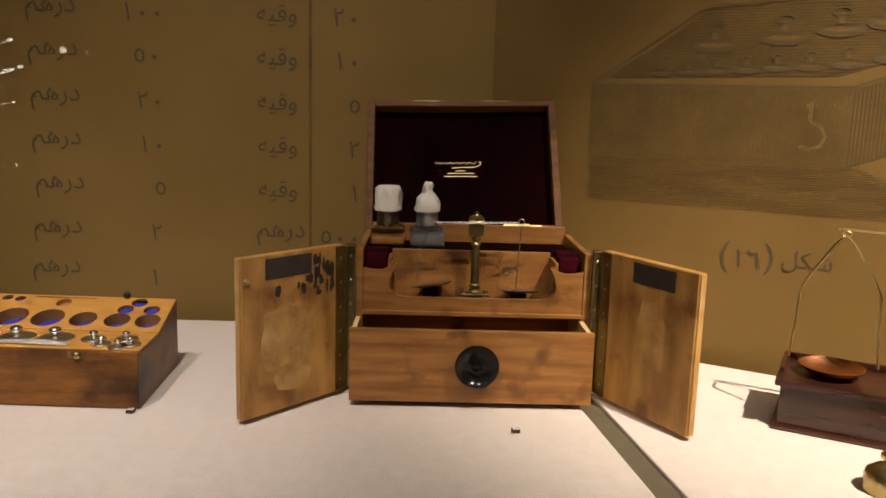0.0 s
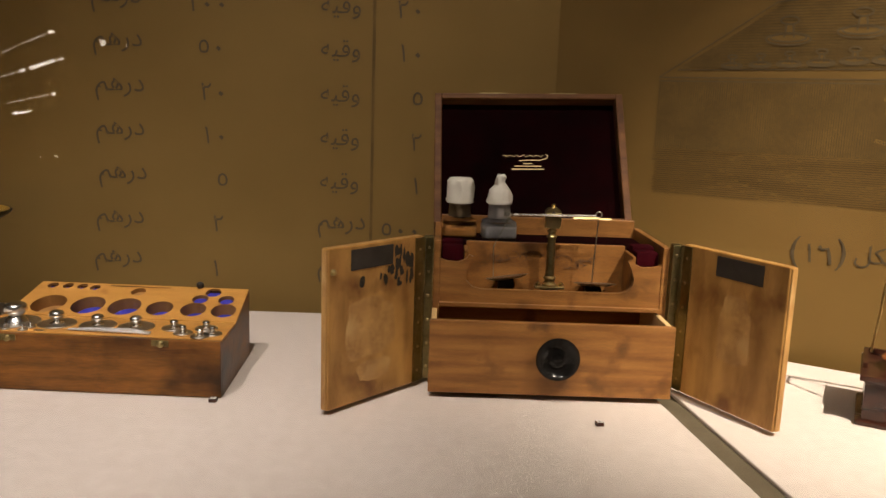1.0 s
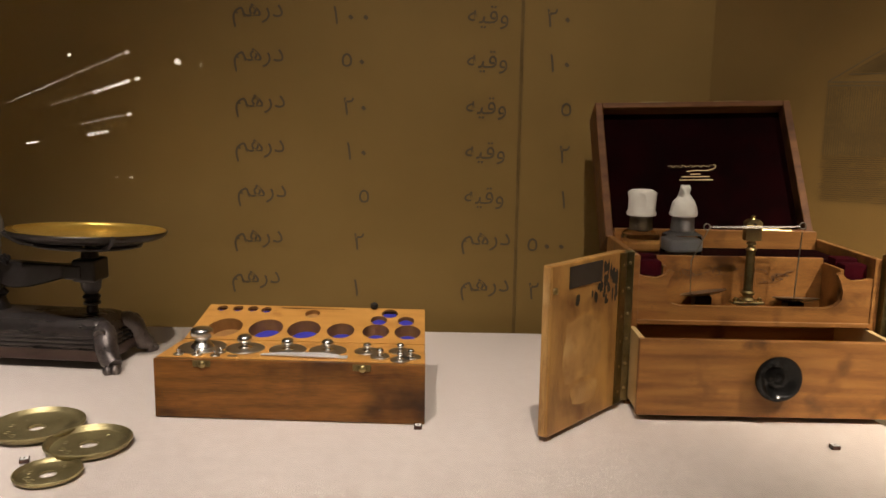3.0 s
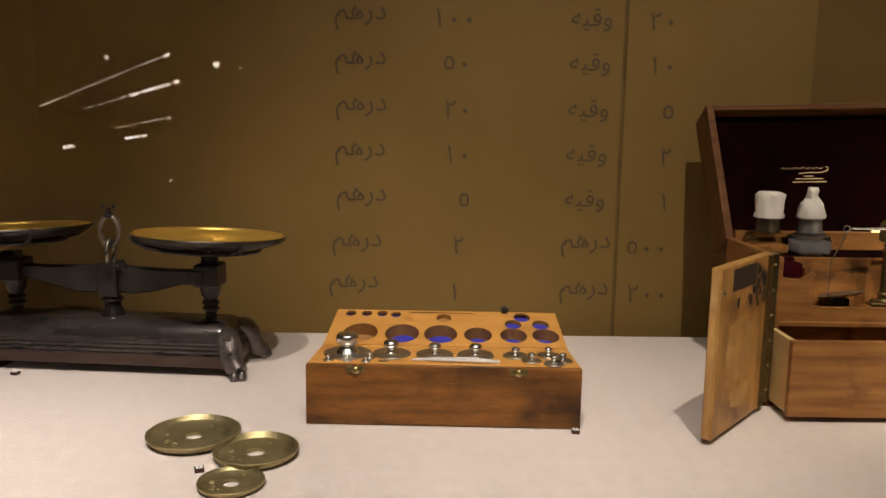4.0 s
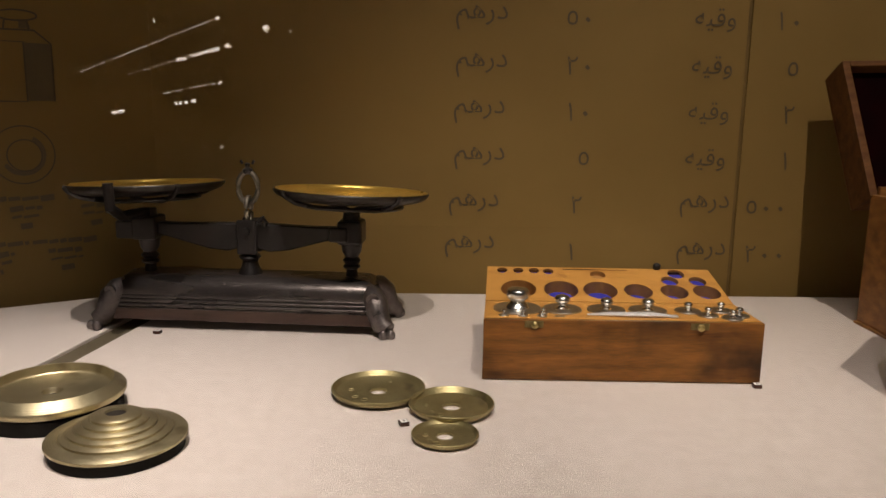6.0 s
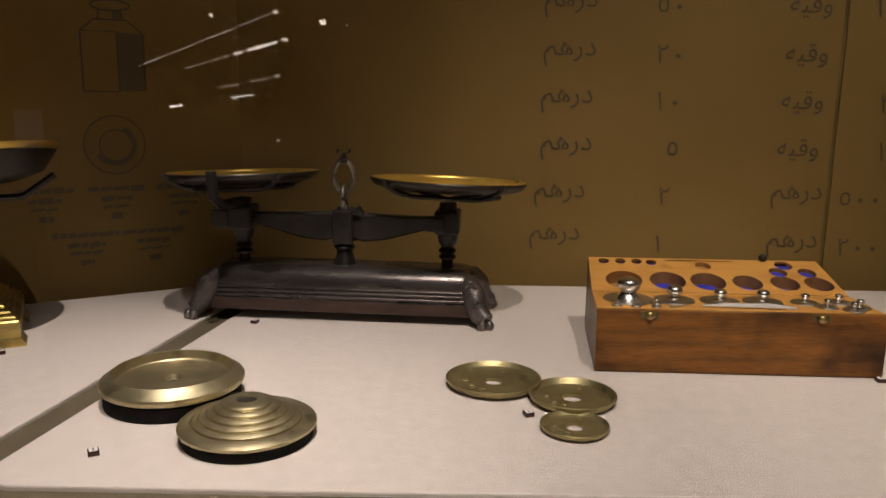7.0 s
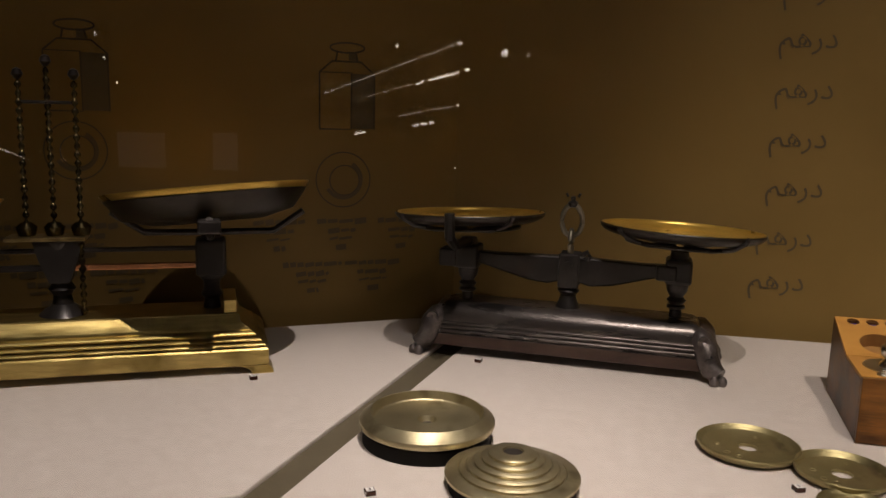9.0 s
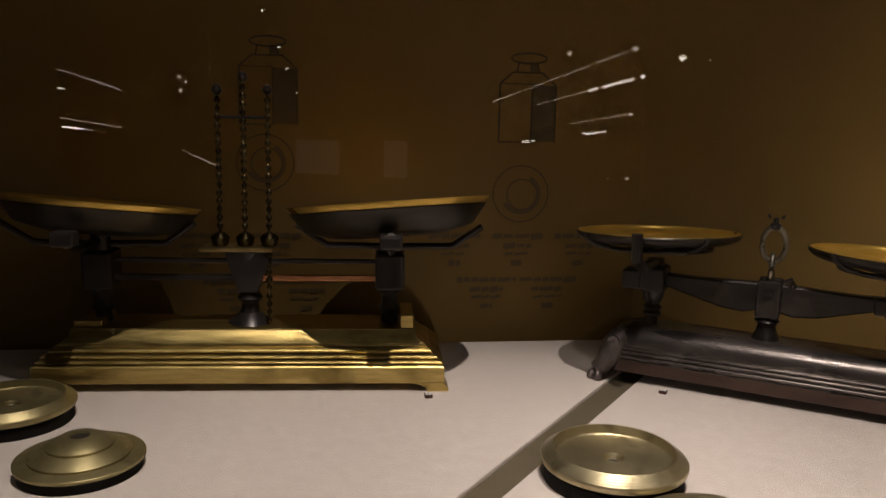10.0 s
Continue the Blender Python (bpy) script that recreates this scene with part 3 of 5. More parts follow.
# ---- medicine chest ----
def medicine_chest():
    """Local: x across, y back from the carcass front, z up."""
    c = thing("medicine_chest", pose(0.264, 1.148, 0), "open walnut medicine chest with swung-out doors and a pulled-out drawer", "chest")
    hw, dep, top = 0.158, 0.18, 0.200
    hr = 0.164
    w = 0.009
    # carcass: sides, back, floor, shelf
    part("side_panel", bx(-hw, -hw + w, 0, dep, 0.004, top, 0.001), M_CHEST, c)
    part("side_panel", bx(hr - w, hr, 0, dep, 0.004, top, 0.001), M_CHEST, c)
    part("back_panel", bx(-hw + w, hr - w, dep - w, dep, 0.004, top + 0.012, 0.001), M_CHEST, c)
    part("bottom_board", bx(-hw - 0.004, hr + 0.004, -0.006, dep, 0.0, 0.0038), M_CHEST, c)
    part("shelf", bx(-hw + w, hr - w, -0.002, dep - w, 0.108, 0.114, 0.001), M_CHEST, c)
    # upper tray front with its deep scalloped opening
    edge = [(-hw + 0.002, 0.114), (hw - 0.002, 0.114), (hw - 0.002, 0.176)]
    edge += [(0.140, 0.171), (0.125, 0.170), (0.115, 0.174), (0.109, 0.181), (0.104, 0.178)]
    edge += [(0.109, 0.168), (0.113, 0.155), (0.112, 0.144), (0.104, 0.136), (0.092, 0.133)]
    edge += [(-a, b) for a, b in edge[:2:-1]] + [(-hw + 0.002, 0.176)]
    edge = [(x + (0.005 if x > 0 else 0), z) for x, z in edge]
    bm = bmesh.new()
    f = bm.faces.new([bm.verts.new((x, 0.002, z)) for x, z in edge])
    r = bmesh.ops.extrude_face_region(bm, geom=[f])
    for v in [g for g in r["geom"] if isinstance(g, bmesh.types.BMVert)]:
        v.co.y += 0.008
    part("tray_front", bm, M_CHEST, c, "scalloped wooden front of the upper tray")
    part("tray_divider", bx(-0.112, 0.117, 0.062, 0.068, 0.114, 0.190, 0.001), M_OAK, c)
    part("tray_divider", bx(-0.116, -0.111, 0.011, 0.062, 0.114, 0.184, 0.001), M_OAK, c)
    part("tray_divider", bx(0.116, 0.121, 0.011, 0.062, 0.114, 0.184, 0.001), M_OAK, c)
    rnd = random.Random(9)
    bm = bmesh.new()
    for k in range(22):
        u, v = -0.078 + 0.0072 * k + 0.006 * rnd.random(), 0.009 * (rnd.random() - 0.5) - (0.006 if k > 14 else 0)
        r, a0 = 0.004 + 0.006 * rnd.random(), 6.283 * rnd.random()
        strokes([[(u + r * 1.5 * math.cos(a0 + 0.45 * i), v + r * 0.8 * math.sin(a0 + 0.45 * i)) for i in range(4 + k % 5)]], 0.0008 + 0.0014 * rnd.random(), bm=bm)
    tagged(part("tray_stain", bm, M_SMEAR, c, "smeared dark ink stain", pose(0, 0.0613, 0.170, 90)), kind="stuff")
    for x0, x1 in ((-0.147, -0.117), (0.122, 0.153)):
        for k in range(2):
            part("cushion", bx(x0, x1, 0.013 + k * 0.026, 0.037 + k * 0.026, 0.15, 0.190 + k * 0.004, 0.003), M_CUSHION, c, "dark red velvet pad", smooth=True)
    part("rear_lining", bx(-0.147, 0.153, 0.069, 0.166, 0.150, 0.186, 0.003), M_VELVET, c, "dark red velvet lining")
    # full-height brass piano hinges at both front corners
    for s in (-1, 1):
        r = 0.006 if s > 0 else 0
        h = part("hinge", bx(min(s * 0.159, s * 0.171) + r, max(s * 0.159, s * 0.171) + r, -0.010, 0.004, 0.006, 0.206, 0.001), M_HINGE, c, "tarnished brass strip hinge with screws")
        part("hinge_pin", tube([(s * 0.1725 + r, -0.012, 0.006), (s * 0.1725 + r, -0.012, 0.206)], 0.0035, 10), M_HINGE, h, smooth=True)
        for k in range(6):
            part("screw", lathe([(0.0022, 0), (0.0022, 0.0008), (0.0012, 0.0015), (0, 0.0016)], 10), M_BRASS, h, m=pose(s * 0.1645 + r, -0.0101, 0.024 + 0.0335 * k, 90))
    # doors
    for s, ang in ((-1, 228.6), (1, -60.8)):
        d = part("door", bx(0.004, 0.169, -0.0065, 0.0065, 0.006, 0.209, 0.0015), M_DOOR, c, "swung-out honey wood door with worn patches", pose(s * 0.1745 + (0.006 if s > 0 else 0), -0.012, 0, 0, 0, ang))
        inward = 1 if s < 0 else -1
        yy = inward * 0.0067
        lay = pose(0, yy, 0, 90, 0, 180 if inward > 0 else 0)
        sx = -1 if inward > 0 else 1
        part("patch", slab([(sx * 0.062, 0.178), (sx * 0.134, 0.178), (sx * 0.134, 0.204), (sx * 0.062, 0.204)][::sx], 0, 0.0009), M_PATCH, d, "dark stained leather patch", lay)
        part("leaf", bx(0.006, 0.020, min(yy, yy + inward * 0.002), max(yy, yy + inward * 0.002), 0.008, 0.207), M_HINGE, d, "tarnished brass hinge leaf")
        for k in range(6):
            part("screw", lathe([(0.002, 0), (0.002, 0.0008), (0, 0.0014)], 10), M_BRASS, d, m=pose(0.013, yy + inward * 0.0021, 0.024 + 0.0335 * k, -90 * inward))
        part("edge_strip", bx(0.1692, 0.1712, -0.0045, 0.0045, 0.007, 0.208, 0.0008), M_RUBBED, d, "pale bare edge strip")
        rnd = random.Random(8 + s)
        spots = ((0.098, 0.112, 0.026, 0.046),) if s > 0 else ((0.100, 0.100, 0.044, 0.040), (0.092, 0.044, 0.030, 0.014))
        for cu, cv, ru, rv in spots:
            turn = 6.283 * rnd.random()
            ring = [(6.28319 * q / 72, 0.95 + 0.06 * math.sin(3 * 6.28319 * q / 72 + turn) + 0.04 * math.sin(7 * 6.28319 * q / 72 + 2 * turn) + 0.015 * rnd.random()) for q in range(72)]
            part("worn_area", slab([(sx * cu + ru * k * (abs(math.cos(a)) ** 0.6) * (1 if math.cos(a) > 0 else -1), cv + rv * k * (abs(math.sin(a)) ** 0.6) * (1 if math.sin(a) > 0 else -1)) for a, k in ring], 0, 0.0003), M_RUBBED, d, "paler rubbed area of the wood", lay)
        if s < 0:
            rnd = random.Random(4)
            bm = bmesh.new()
            for k in range(34):
                u = 0.024 + 0.036 * rnd.random() if k % 2 else 0.03 + 0.088 * rnd.random()
                near = u < 0.062
                v = (0.150 + 0.05 * rnd.random()) if near else (0.160 + 0.013 * rnd.random())
                a, b = 0.002 + 0.0025 * rnd.random(), 0.004 + 0.006 * rnd.random()
                if near or k % 3:
                    n = 9
                    bm.faces.new([bm.verts.new((sx * u + a * math.cos(6.283 * q / n) * (0.7 + 0.5 * rnd.random()), v + b * math.sin(6.283 * q / n) * (0.7 + 0.5 * rnd.random()), 0.0003 + k * 0.00002)) for q in range(n)])
            tagged(part("stain", bm, M_BLACK, d, "flaked black residue", lay), kind="stuff")
            part("catch", lathe([(0.004, 0), (0.004, 0.002), (0.002, 0.004), (0, 0.004)], 12), M_BRASS, d, m=pose(0.163, yy, 0.180, -90 * inward))
    # lid leaning back
    hw = 0.1570
    lid = part("lid", bx(-hw, hw, 0.054, 0.060, 0, 0.234, 0.0015), M_LIDWOOD, c, "raised lid lined with dark wine velvet", pose(-0.0045, dep - 0.006, 0.202, -29.5, -1.6, 0))
    part("lid_side", bx(-hw, -hw + 0.012, 0, 0.054, 0, 0.234, 0.0015), M_LIDWOOD, lid)
    part("lid_side", bx(hw - 0.012, hw, 0, 0.054, 0, 0.234, 0.0015), M_LIDWOOD, lid)
    part("lid_side", bx(-hw + 0.012, hw - 0.012, 0, 0.054, 0.224, 0.234, 0.0015), M_LIDWOOD, lid)
    part("lid_side", bx(-hw + 0.012, hw - 0.012, 0, 0.054, 0, 0.010, 0.0015), M_LIDWOOD, lid)
    part("lining", bx(-hw + 0.012, hw - 0.012, 0.022, 0.053, 0.010, 0.224), M_VELVET, lid, "dark wine velvet lining")
    part("lid_clasp", bx(0.071, 0.124, -0.0032, -0.0002, 0.0012, 0.0090, 0.0012), M_BRASS, lid, "bright brass clasp plate")
    mark = strokes([[(-0.040 + 0.004 * i, 0.0022 * math.sin(i * 2.3) + 0.0008 * i * 0) for i in range(18)]], 0.0008)
    strokes([[(-0.012, -0.009), (0.004, -0.0075), (0.022, -0.008), (0.034, -0.004), (0.036, 0.001), (0.032, 0.003)]], 0.0014, bm=mark)
    for w2, yv in ((0.008, -0.014), (0.022, -0.0185), (0.027, -0.024)):
        strokes([[(-w2 + 0.002, yv), (w2 + 0.002, yv)]], 0.0015, bm=mark)
    part("maker_mark", mark, M_GOLDINK, lid, "small gilt maker's mark, plain strokes", pose(-0.005, 0.0214, 0.128, 90))
    for x in (-0.06, 0.058):
        part("lid_catch", bx(x - 0.022, x + 0.022, 0.003, 0.014, 0.2341, 0.2365, 0.0006), M_HINGE, lid, "dark brass lid catch")
    # brass latch hanging on the back edge
    part("latch", bx(0.062, 0.104, 0.006, 0.012, 0.003, 0.008, 0.0012), M_BRASS, lid, "bright brass hinge plate", pose(0, -0.012, 0.002))
    part("latch", bx(-0.118, -0.09, 0.006, 0.012, 0.003, 0.008, 0.0012), M_BRASS, lid, "bright brass hinge plate", pose(0, -0.012, 0.002))
    # drawer
    dr = part("drawer", bx(-0.1605, 0.1605, -0.068, -0.058, 0.008, 0.106, 0.0012), M_CHEST, c, "plain walnut drawer pulled half out")
    part("drawer_side", bx(-0.1585, -0.1515, -0.058, 0.09, 0.010, 0.105, 0.0008), M_PALEWOOD, dr)
    part("drawer_side", bx(0.1515, 0.1585, -0.058, 0.09, 0.010, 0.105, 0.0008), M_PALEWOOD, dr)
    part("drawer_bottom", bx(-0.1515, 0.1515, -0.058, 0.09, 0.012, 0.016), M_CHEST, dr)
    part("drawer_back", bx(-0.1515, 0.1515, 0.083, 0.09, 0.016, 0.100), M_CHEST, dr)
    part("knob", lathe([(0, 0), (0.012, 0), (0.010, 0.006), (0.016, 0.010), (0.0275, 0.013), (0.0288, 0.017), (0.027, 0.0205), (0.023, 0.0205), (0.017, 0.015),
                        (0.0125, 0.014), (0.0115, 0.0165), (0.0075, 0.017), (0.0062, 0.0145), (0.0042, 0.0165), (0, 0.0172)], 56), M_EBONY, dr, "turned black lacquer knob", pose(0.0065, -0.068, 0.0635, 90), True)
    return c


medicine_chest()


def phial(x, y, lean, powder, hood, label):
    b = thing("phial", pose(x, y, 0.1865, 0, 0, lean), label, "bottle", "phials in the chest")
    w = 0.0258
    bm = bmesh.new()
    ring = lambda a, z, k: [bm.verts.new((a * math.copysign(abs(math.cos(t)) ** k, math.cos(t)), a * 0.85 * math.copysign(abs(math.sin(t)) ** k, math.sin(t)), z)) for t in [2 * math.pi * i / 24 for i in range(24)]]
    loops = [ring(w, 0, 0.35), ring(w, 0.020, 0.35), ring(w * 0.97, 0.026, 0.45), ring(w * 0.66, 0.031, 0.8), ring(w * 0.63, 0.055, 1)]
    bm.faces.new(loops[0][::-1])
    bm.faces.new(loops[-1])
    for a, c in zip(loops, loops[1:]):
        for i in range(24):
            bm.faces.new((a[i], a[(i + 1) % 24], c[(i + 1) % 24], c[i]))
    part("glass_body", bm, M_PHIAL, b, "clear square-shouldered glass", smooth=True)
    part("contents", bx(-w * 0.90, w * 0.90, -w * 0.74, w * 0.74, 0.002, 0.015 if powder is M_AMBER else 0.020, 0.004), powder, b)
    part("stopper", lathe([(0, 0.030), (w * 0.54, 0.030), (w * 0.57, 0.034), (w * 0.57, 0.0535), (0, 0.0535)], 24), M_DREGS if powder is M_AMBER else M_HAZE, b, "bottle neck filled to the hood", smooth=True)
    rnd = random.Random(int(lean * 10) + 3)
    bm = lathe(hood, 28)
    for v in bm.verts:
        if v.co.z > 0.056:
            v.co.x += 0.0016 * math.sin(v.co.z * 420 + v.co.y * 260)
            v.co.y += 0.0014 * math.sin(v.co.x * 500 + v.co.z * 300)
            v.co *= 1 + 0.02 * (rnd.random() - 0.5)
    part("hood", bm, M_LEATHER, b, "tied white kid-leather hood", smooth=True)
    part("tie", lathe([(w * 0.66, 0.0555), (w * 0.72, 0.0565), (w * 0.72, 0.0580), (w * 0.66, 0.0590)], 28, True), M_LEATHER, b, "string tie", smooth=True)


phial(0.142, 1.270, 0, M_AMBER, [(0, 0.052), (0.0205, 0.0520), (0.0208, 0.056), (0.0195, 0.060), (0.0202, 0.076), (0.0195, 0.0845), (0.0165, 0.0885), (0, 0.0895)], "square glass phial with amber contents under a white leather hood")
phial(0.201, 1.266, 6, M_GREY, [(0, 0.052), (0.0190, 0.0525), (0.0192, 0.056), (0.0180, 0.064), (0.0160, 0.073), (0.0085, 0.080), (0.0070, 0.085), (0.0082, 0.092), (0.0050, 0.096), (0, 0.0965)], "square glass phial with grey contents under a gathered leather hood")


def prism_front(outline, y0, y1):
    """An outline of (x, z) drawn out along y."""
    bm = bmesh.new()
    a = [bm.verts.new((x, y0, z)) for x, z in outline]
    b = [bm.verts.new((x, y1, z)) for x, z in outline]
    bm.faces.new(a)
    bm.faces.new(b[::-1])
    for i in range(len(outline)):
        q = (i + 1) % len(outline)
        bm.faces.new((a[i], b[i], b[q], a[q]))
    return bm


def hand_balance():
    b = thing("dispensing_balance", pose(0.2705, 1.184, 0.1142), "small brass dispensing balance standing in the chest tray", "balance")
    part("foot_block", bx(-0.012, 0.012, -0.008, 0.008, 0, 0.016, 0.001), M_BLACK, b)
    foot = part("foot", bx(-0.021, 0.021, -0.009, 0.009, 0.016, 0.020, 0.0012), M_BRASS, b, "flat brass foot with thumb nuts")
    for x in (-0.016, 0.016):
        part("thumb_nut", lathe([(0, 0.020), (0.0036, 0.020), (0.0036, 0.0235), (0.0016, 0.0245), (0, 0.026)], 14), M_BRASS, foot, m=pose(x, -0.002, 0), smooth=True)
    part("base_turning", lathe([(0, 0.020), (0.0095, 0.020), (0.0105, 0.022), (0.0072, 0.025), (0.0068, 0.028), (0.0088, 0.030), (0.0088, 0.032), (0.0066, 0.034), (0, 0.034)], 24), M_BRASS, b, smooth=True)
    part("column", lathe([(0, 0.033), (0.0064, 0.033), (0.0060, 0.037), (0.0056, 0.090), (0, 0.091)], 24), M_HINGE, b, "dark brass column", smooth=True)
    part("collar", lathe([(0.003, 0.089), (0.0066, 0.089), (0.0072, 0.0905), (0.0066, 0.092), (0.0046, 0.0935), (0.0046, 0.096), (0.0064, 0.097), (0.0064, 0.099), (0.0044, 0.1005), (0.0044, 0.103), (0.002, 0.104)], 24), M_BRASS, b, "turned brass collar", smooth=True)
    head = part("head", prism_front([(-0.0100, 0.103), (0.0100, 0.103), (0.0105, 0.106), (0.0105, 0.127), (0.0060, 0.131), (-0.0060, 0.131), (-0.0105, 0.127), (-0.0105, 0.106)], -0.007, 0.007), M_BRASS, b, "square brass head, a black disc giving the dark of its eye")
    # flat black disc on the face, painted shade in place of a real hole
    part("eye", lathe([(0, 0), (0.0028, 0), (0.0028, 0.0006), (0, 0.0006)], 14), M_BLACK, head, m=pose(0, -0.0071, 0.1235, 90))
    part("finial", lathe([(0, 0.131), (0.0036, 0.131), (0.0024, 0.133), (0.0034, 0.135), (0, 0.137)], 16), M_BRASS, b, smooth=True)
    part("beam", tube([(-0.060, -0.010, 0.121), (-0.02, -0.010, 0.1215), (0.02, -0.010, 0.122), (0.058, -0.010, 0.1235)], 0.0017, 8, taper=[0.7, 1.25, 1.25, 0.7]), M_STEEL, b, "thin polished steel beam", smooth=True)
    for x, z in ((-0.064, 0.121), (0.062, 0.1245)):
        part("hook", tube(arc3(x, -0.010, z, 0.0042), 0.0008, 6), M_WORN, b, smooth=True)
    for x, dz, tilt in ((-0.062, 0.027, -9), (0.062, 0.021, 0)):
        side = -0.018 if x < 0 else 0.0
        part("hanger", tube([(x, -0.010, 0.117), (x - 0.002 + side, -0.010, 0.075), (x - 0.004 + side * 0.8, -0.010, dz)], 0.0008, 6), M_WORN, b)
        pan = part("pan", lathe([(0, 0), (0.018, 0.001), (0.026, 0.004), (0.0265, 0.0045), (0.018, 0.0022), (0, 0.0012)], 32), M_WORN, b, "small dull grey metal pan", pose(x + 0.002, -0.004, dz, -10, tilt, 0) @ Matrix.Scale(1.12, 4), True)
        part("pan_block", bx(x - 0.011, x + 0.011, -0.010, 0.010, 0, dz - 0.001, 0.0008), M_BLACK, b, "black support block")


def arc3(x, y, z, r, n=16):
    return [(x + r * math.cos(2 * math.pi * i / n), y, z + r * math.sin(2 * math.pi * i / n)) for i in range(n + 1)]


hand_balance()


# ---- boxed weight set ----
BOX = pose(-0.3275, 1.0560, 0, 0, 0, -1.6) @ Matrix.Diagonal((1.01, 1, 0.957, 1))
HOLES = [(0.039, 0.031, 0.0245), (0.098, 0.031, 0.0240), (0.1525, 0.031, 0.0235), (0.205, 0.030, 0.0195), (0.255, 0.030, 0.0188), (0.300, 0.030, 0.0185),
         (0.016, 0.084, 0.0078), (0.040, 0.084, 0.0078), (0.063, 0.084, 0.0078), (0.084, 0.082, 0.0078), (0.156, 0.074, 0.0112),
         (0.272, 0.080, 0.0122), (0.257, 0.060, 0.0122), (0.297, 0.060, 0.0122)]


def weight_box():
    hw = 0.1655
    b = thing("weight_box", BOX, "open red-brown wooden weight box with orange stepped top and blue-lined sockets", "weight box")
    part("front_board", bx(-hw, hw, 0, 0.008, 0.001, 0.0795, 0.0012), M_BOXSIDE, b)
    for s in (-1, 1):
        part("side_board", prism([(0.008, 0.001), (0.008, 0.0750), (0.089, 0.0755), (0.182, 0.1030), (0.182, 0.001)], min(s * hw, s * (hw - 0.006)), max(s * hw, s * (hw - 0.006))), M_BOXSIDE, b)
    part("back_board", bx(-hw + 0.006, hw - 0.006, 0.176, 0.182, 0.001, 0.1025), M_BOXSIDE, b)
    part("ledge", bx(-hw + 0.0003, hw - 0.0003, 0.0083, 0.0895, 0.0755, 0.0795, 0.0006), M_BOXTOP, b, "orange wood ledge that carries the weights")
    # sloping block with sockets
    slope = math.atan2(0.027, 0.092)
    L, W = 0.0945, 2 * hw - 0.0006
    bm = bmesh.new()
    edges = []
    outer = [bm.verts.new(p) for p in ((0, 0, 0), (W, 0, 0), (W, L, 0), (0, L, 0))]
    edges += [bm.edges.new((outer[i], outer[(i + 1) % 4])) for i in range(4)]
    rims, depth = [], lambda r: 0.0190 if r > 0.015 else 0.0075
    for x, y, r in HOLES:
        n = 28
        x += 0.006
        ring = [bm.verts.new((x + r * math.cos(6.28319 * i / n), y + r * math.sin(6.28319 * i / n), 0)) for i in range(n)]
        edges += [bm.edges.new((ring[i], ring[(i + 1) % n])) for i in range(n)]
        rims.append((ring, depth(r)))
    bmesh.ops.triangle_fill(bm, edges=edges, use_beauty=True, use_dissolve=False)
    skirt = [bm.verts.new(v.co - Vector((0, 0, 0.005))) for v in outer]
    for i in range(4):
        bm.faces.new((outer[i], outer[(i + 1) % 4], skirt[(i + 1) % 4], skirt[i]))
    for ring, down in rims:
        low = [bm.verts.new(v.co - Vector((0, 0, down))) for v in ring]
        for i in range(len(ring)):
            q = (i + 1) % len(ring)
            bm.faces.new((ring[i], ring[q], low[q], low[i])).material_index = 1
        bm.faces.new(low).material_index = 1
    m = pose(-hw + 0.0003, 0.0902, 0.0798, math.degrees(slope), 0, 0)
    block = part("socket_block", bm, M_BOXTOP, b, "orange wood block bored with round sockets", m)
    block.data.materials.append(M_SOCKET)
    for x, y, r in HOLES:
        if (x, y) in ((0.039, 0.031), (0.156, 0.074)):
            continue
        deep = depth(r)
        part("felt", lathe([(0, -deep + 0.0008), (r * 0.93, -deep + 0.0008), (r * 0.9, -deep + 0.002), (0, -deep + 0.0018)], 24), M_BLUE, block, "blue felt disc", pose(x + 0.006, y, 0))
    # thin dark strip laid on top, standing for the shade in a slot
    part("groove", bx(0.112, 0.208, 0.0875, 0.0895, -0.002, 0.0004), M_BOXSIDE, block)
    for x in (-0.106, 0.089):
        k = part("catch", bx(x - 0.011, x + 0.011, -0.0014, 0, 0.070, 0.0788, 0.0006), M_HINGE, b, "tarnished brass catch plate")
        part("stud", lathe([(0, 0), (0.004, 0), (0.0045, 0.002), (0.002, 0.004), (0, 0.0042)], 14), M_BRASS, k, m=pose(x + 0.001, -0.0014, 0.0735, 90), smooth=True)
    part("lid_knob", lathe([(0, 0), (0.004, 0), (0.0062, 0.003), (0.0058, 0.007), (0.0025, 0.0095), (0, 0.0098)], 8), M_BLACK, b, "small dark knob on the back edge", pose(0.088, 0.179, 0.106))
    def narrow(ob, m):
        """The box is a little narrower at the back than at the front."""
        m = m @ ob.matrix_basis
        inv = m.inverted()
        for v in ob.data.vertices:
            p = m @ v.co
            p.x *= 1 - 0.075 * min(max(p.y, 0), 0.19) / 0.182
            v.co = inv @ p
        for child in ob.children:
            narrow(child, m)

    for ob in b.children:
        narrow(ob, Matrix())
    return b


weight_box()


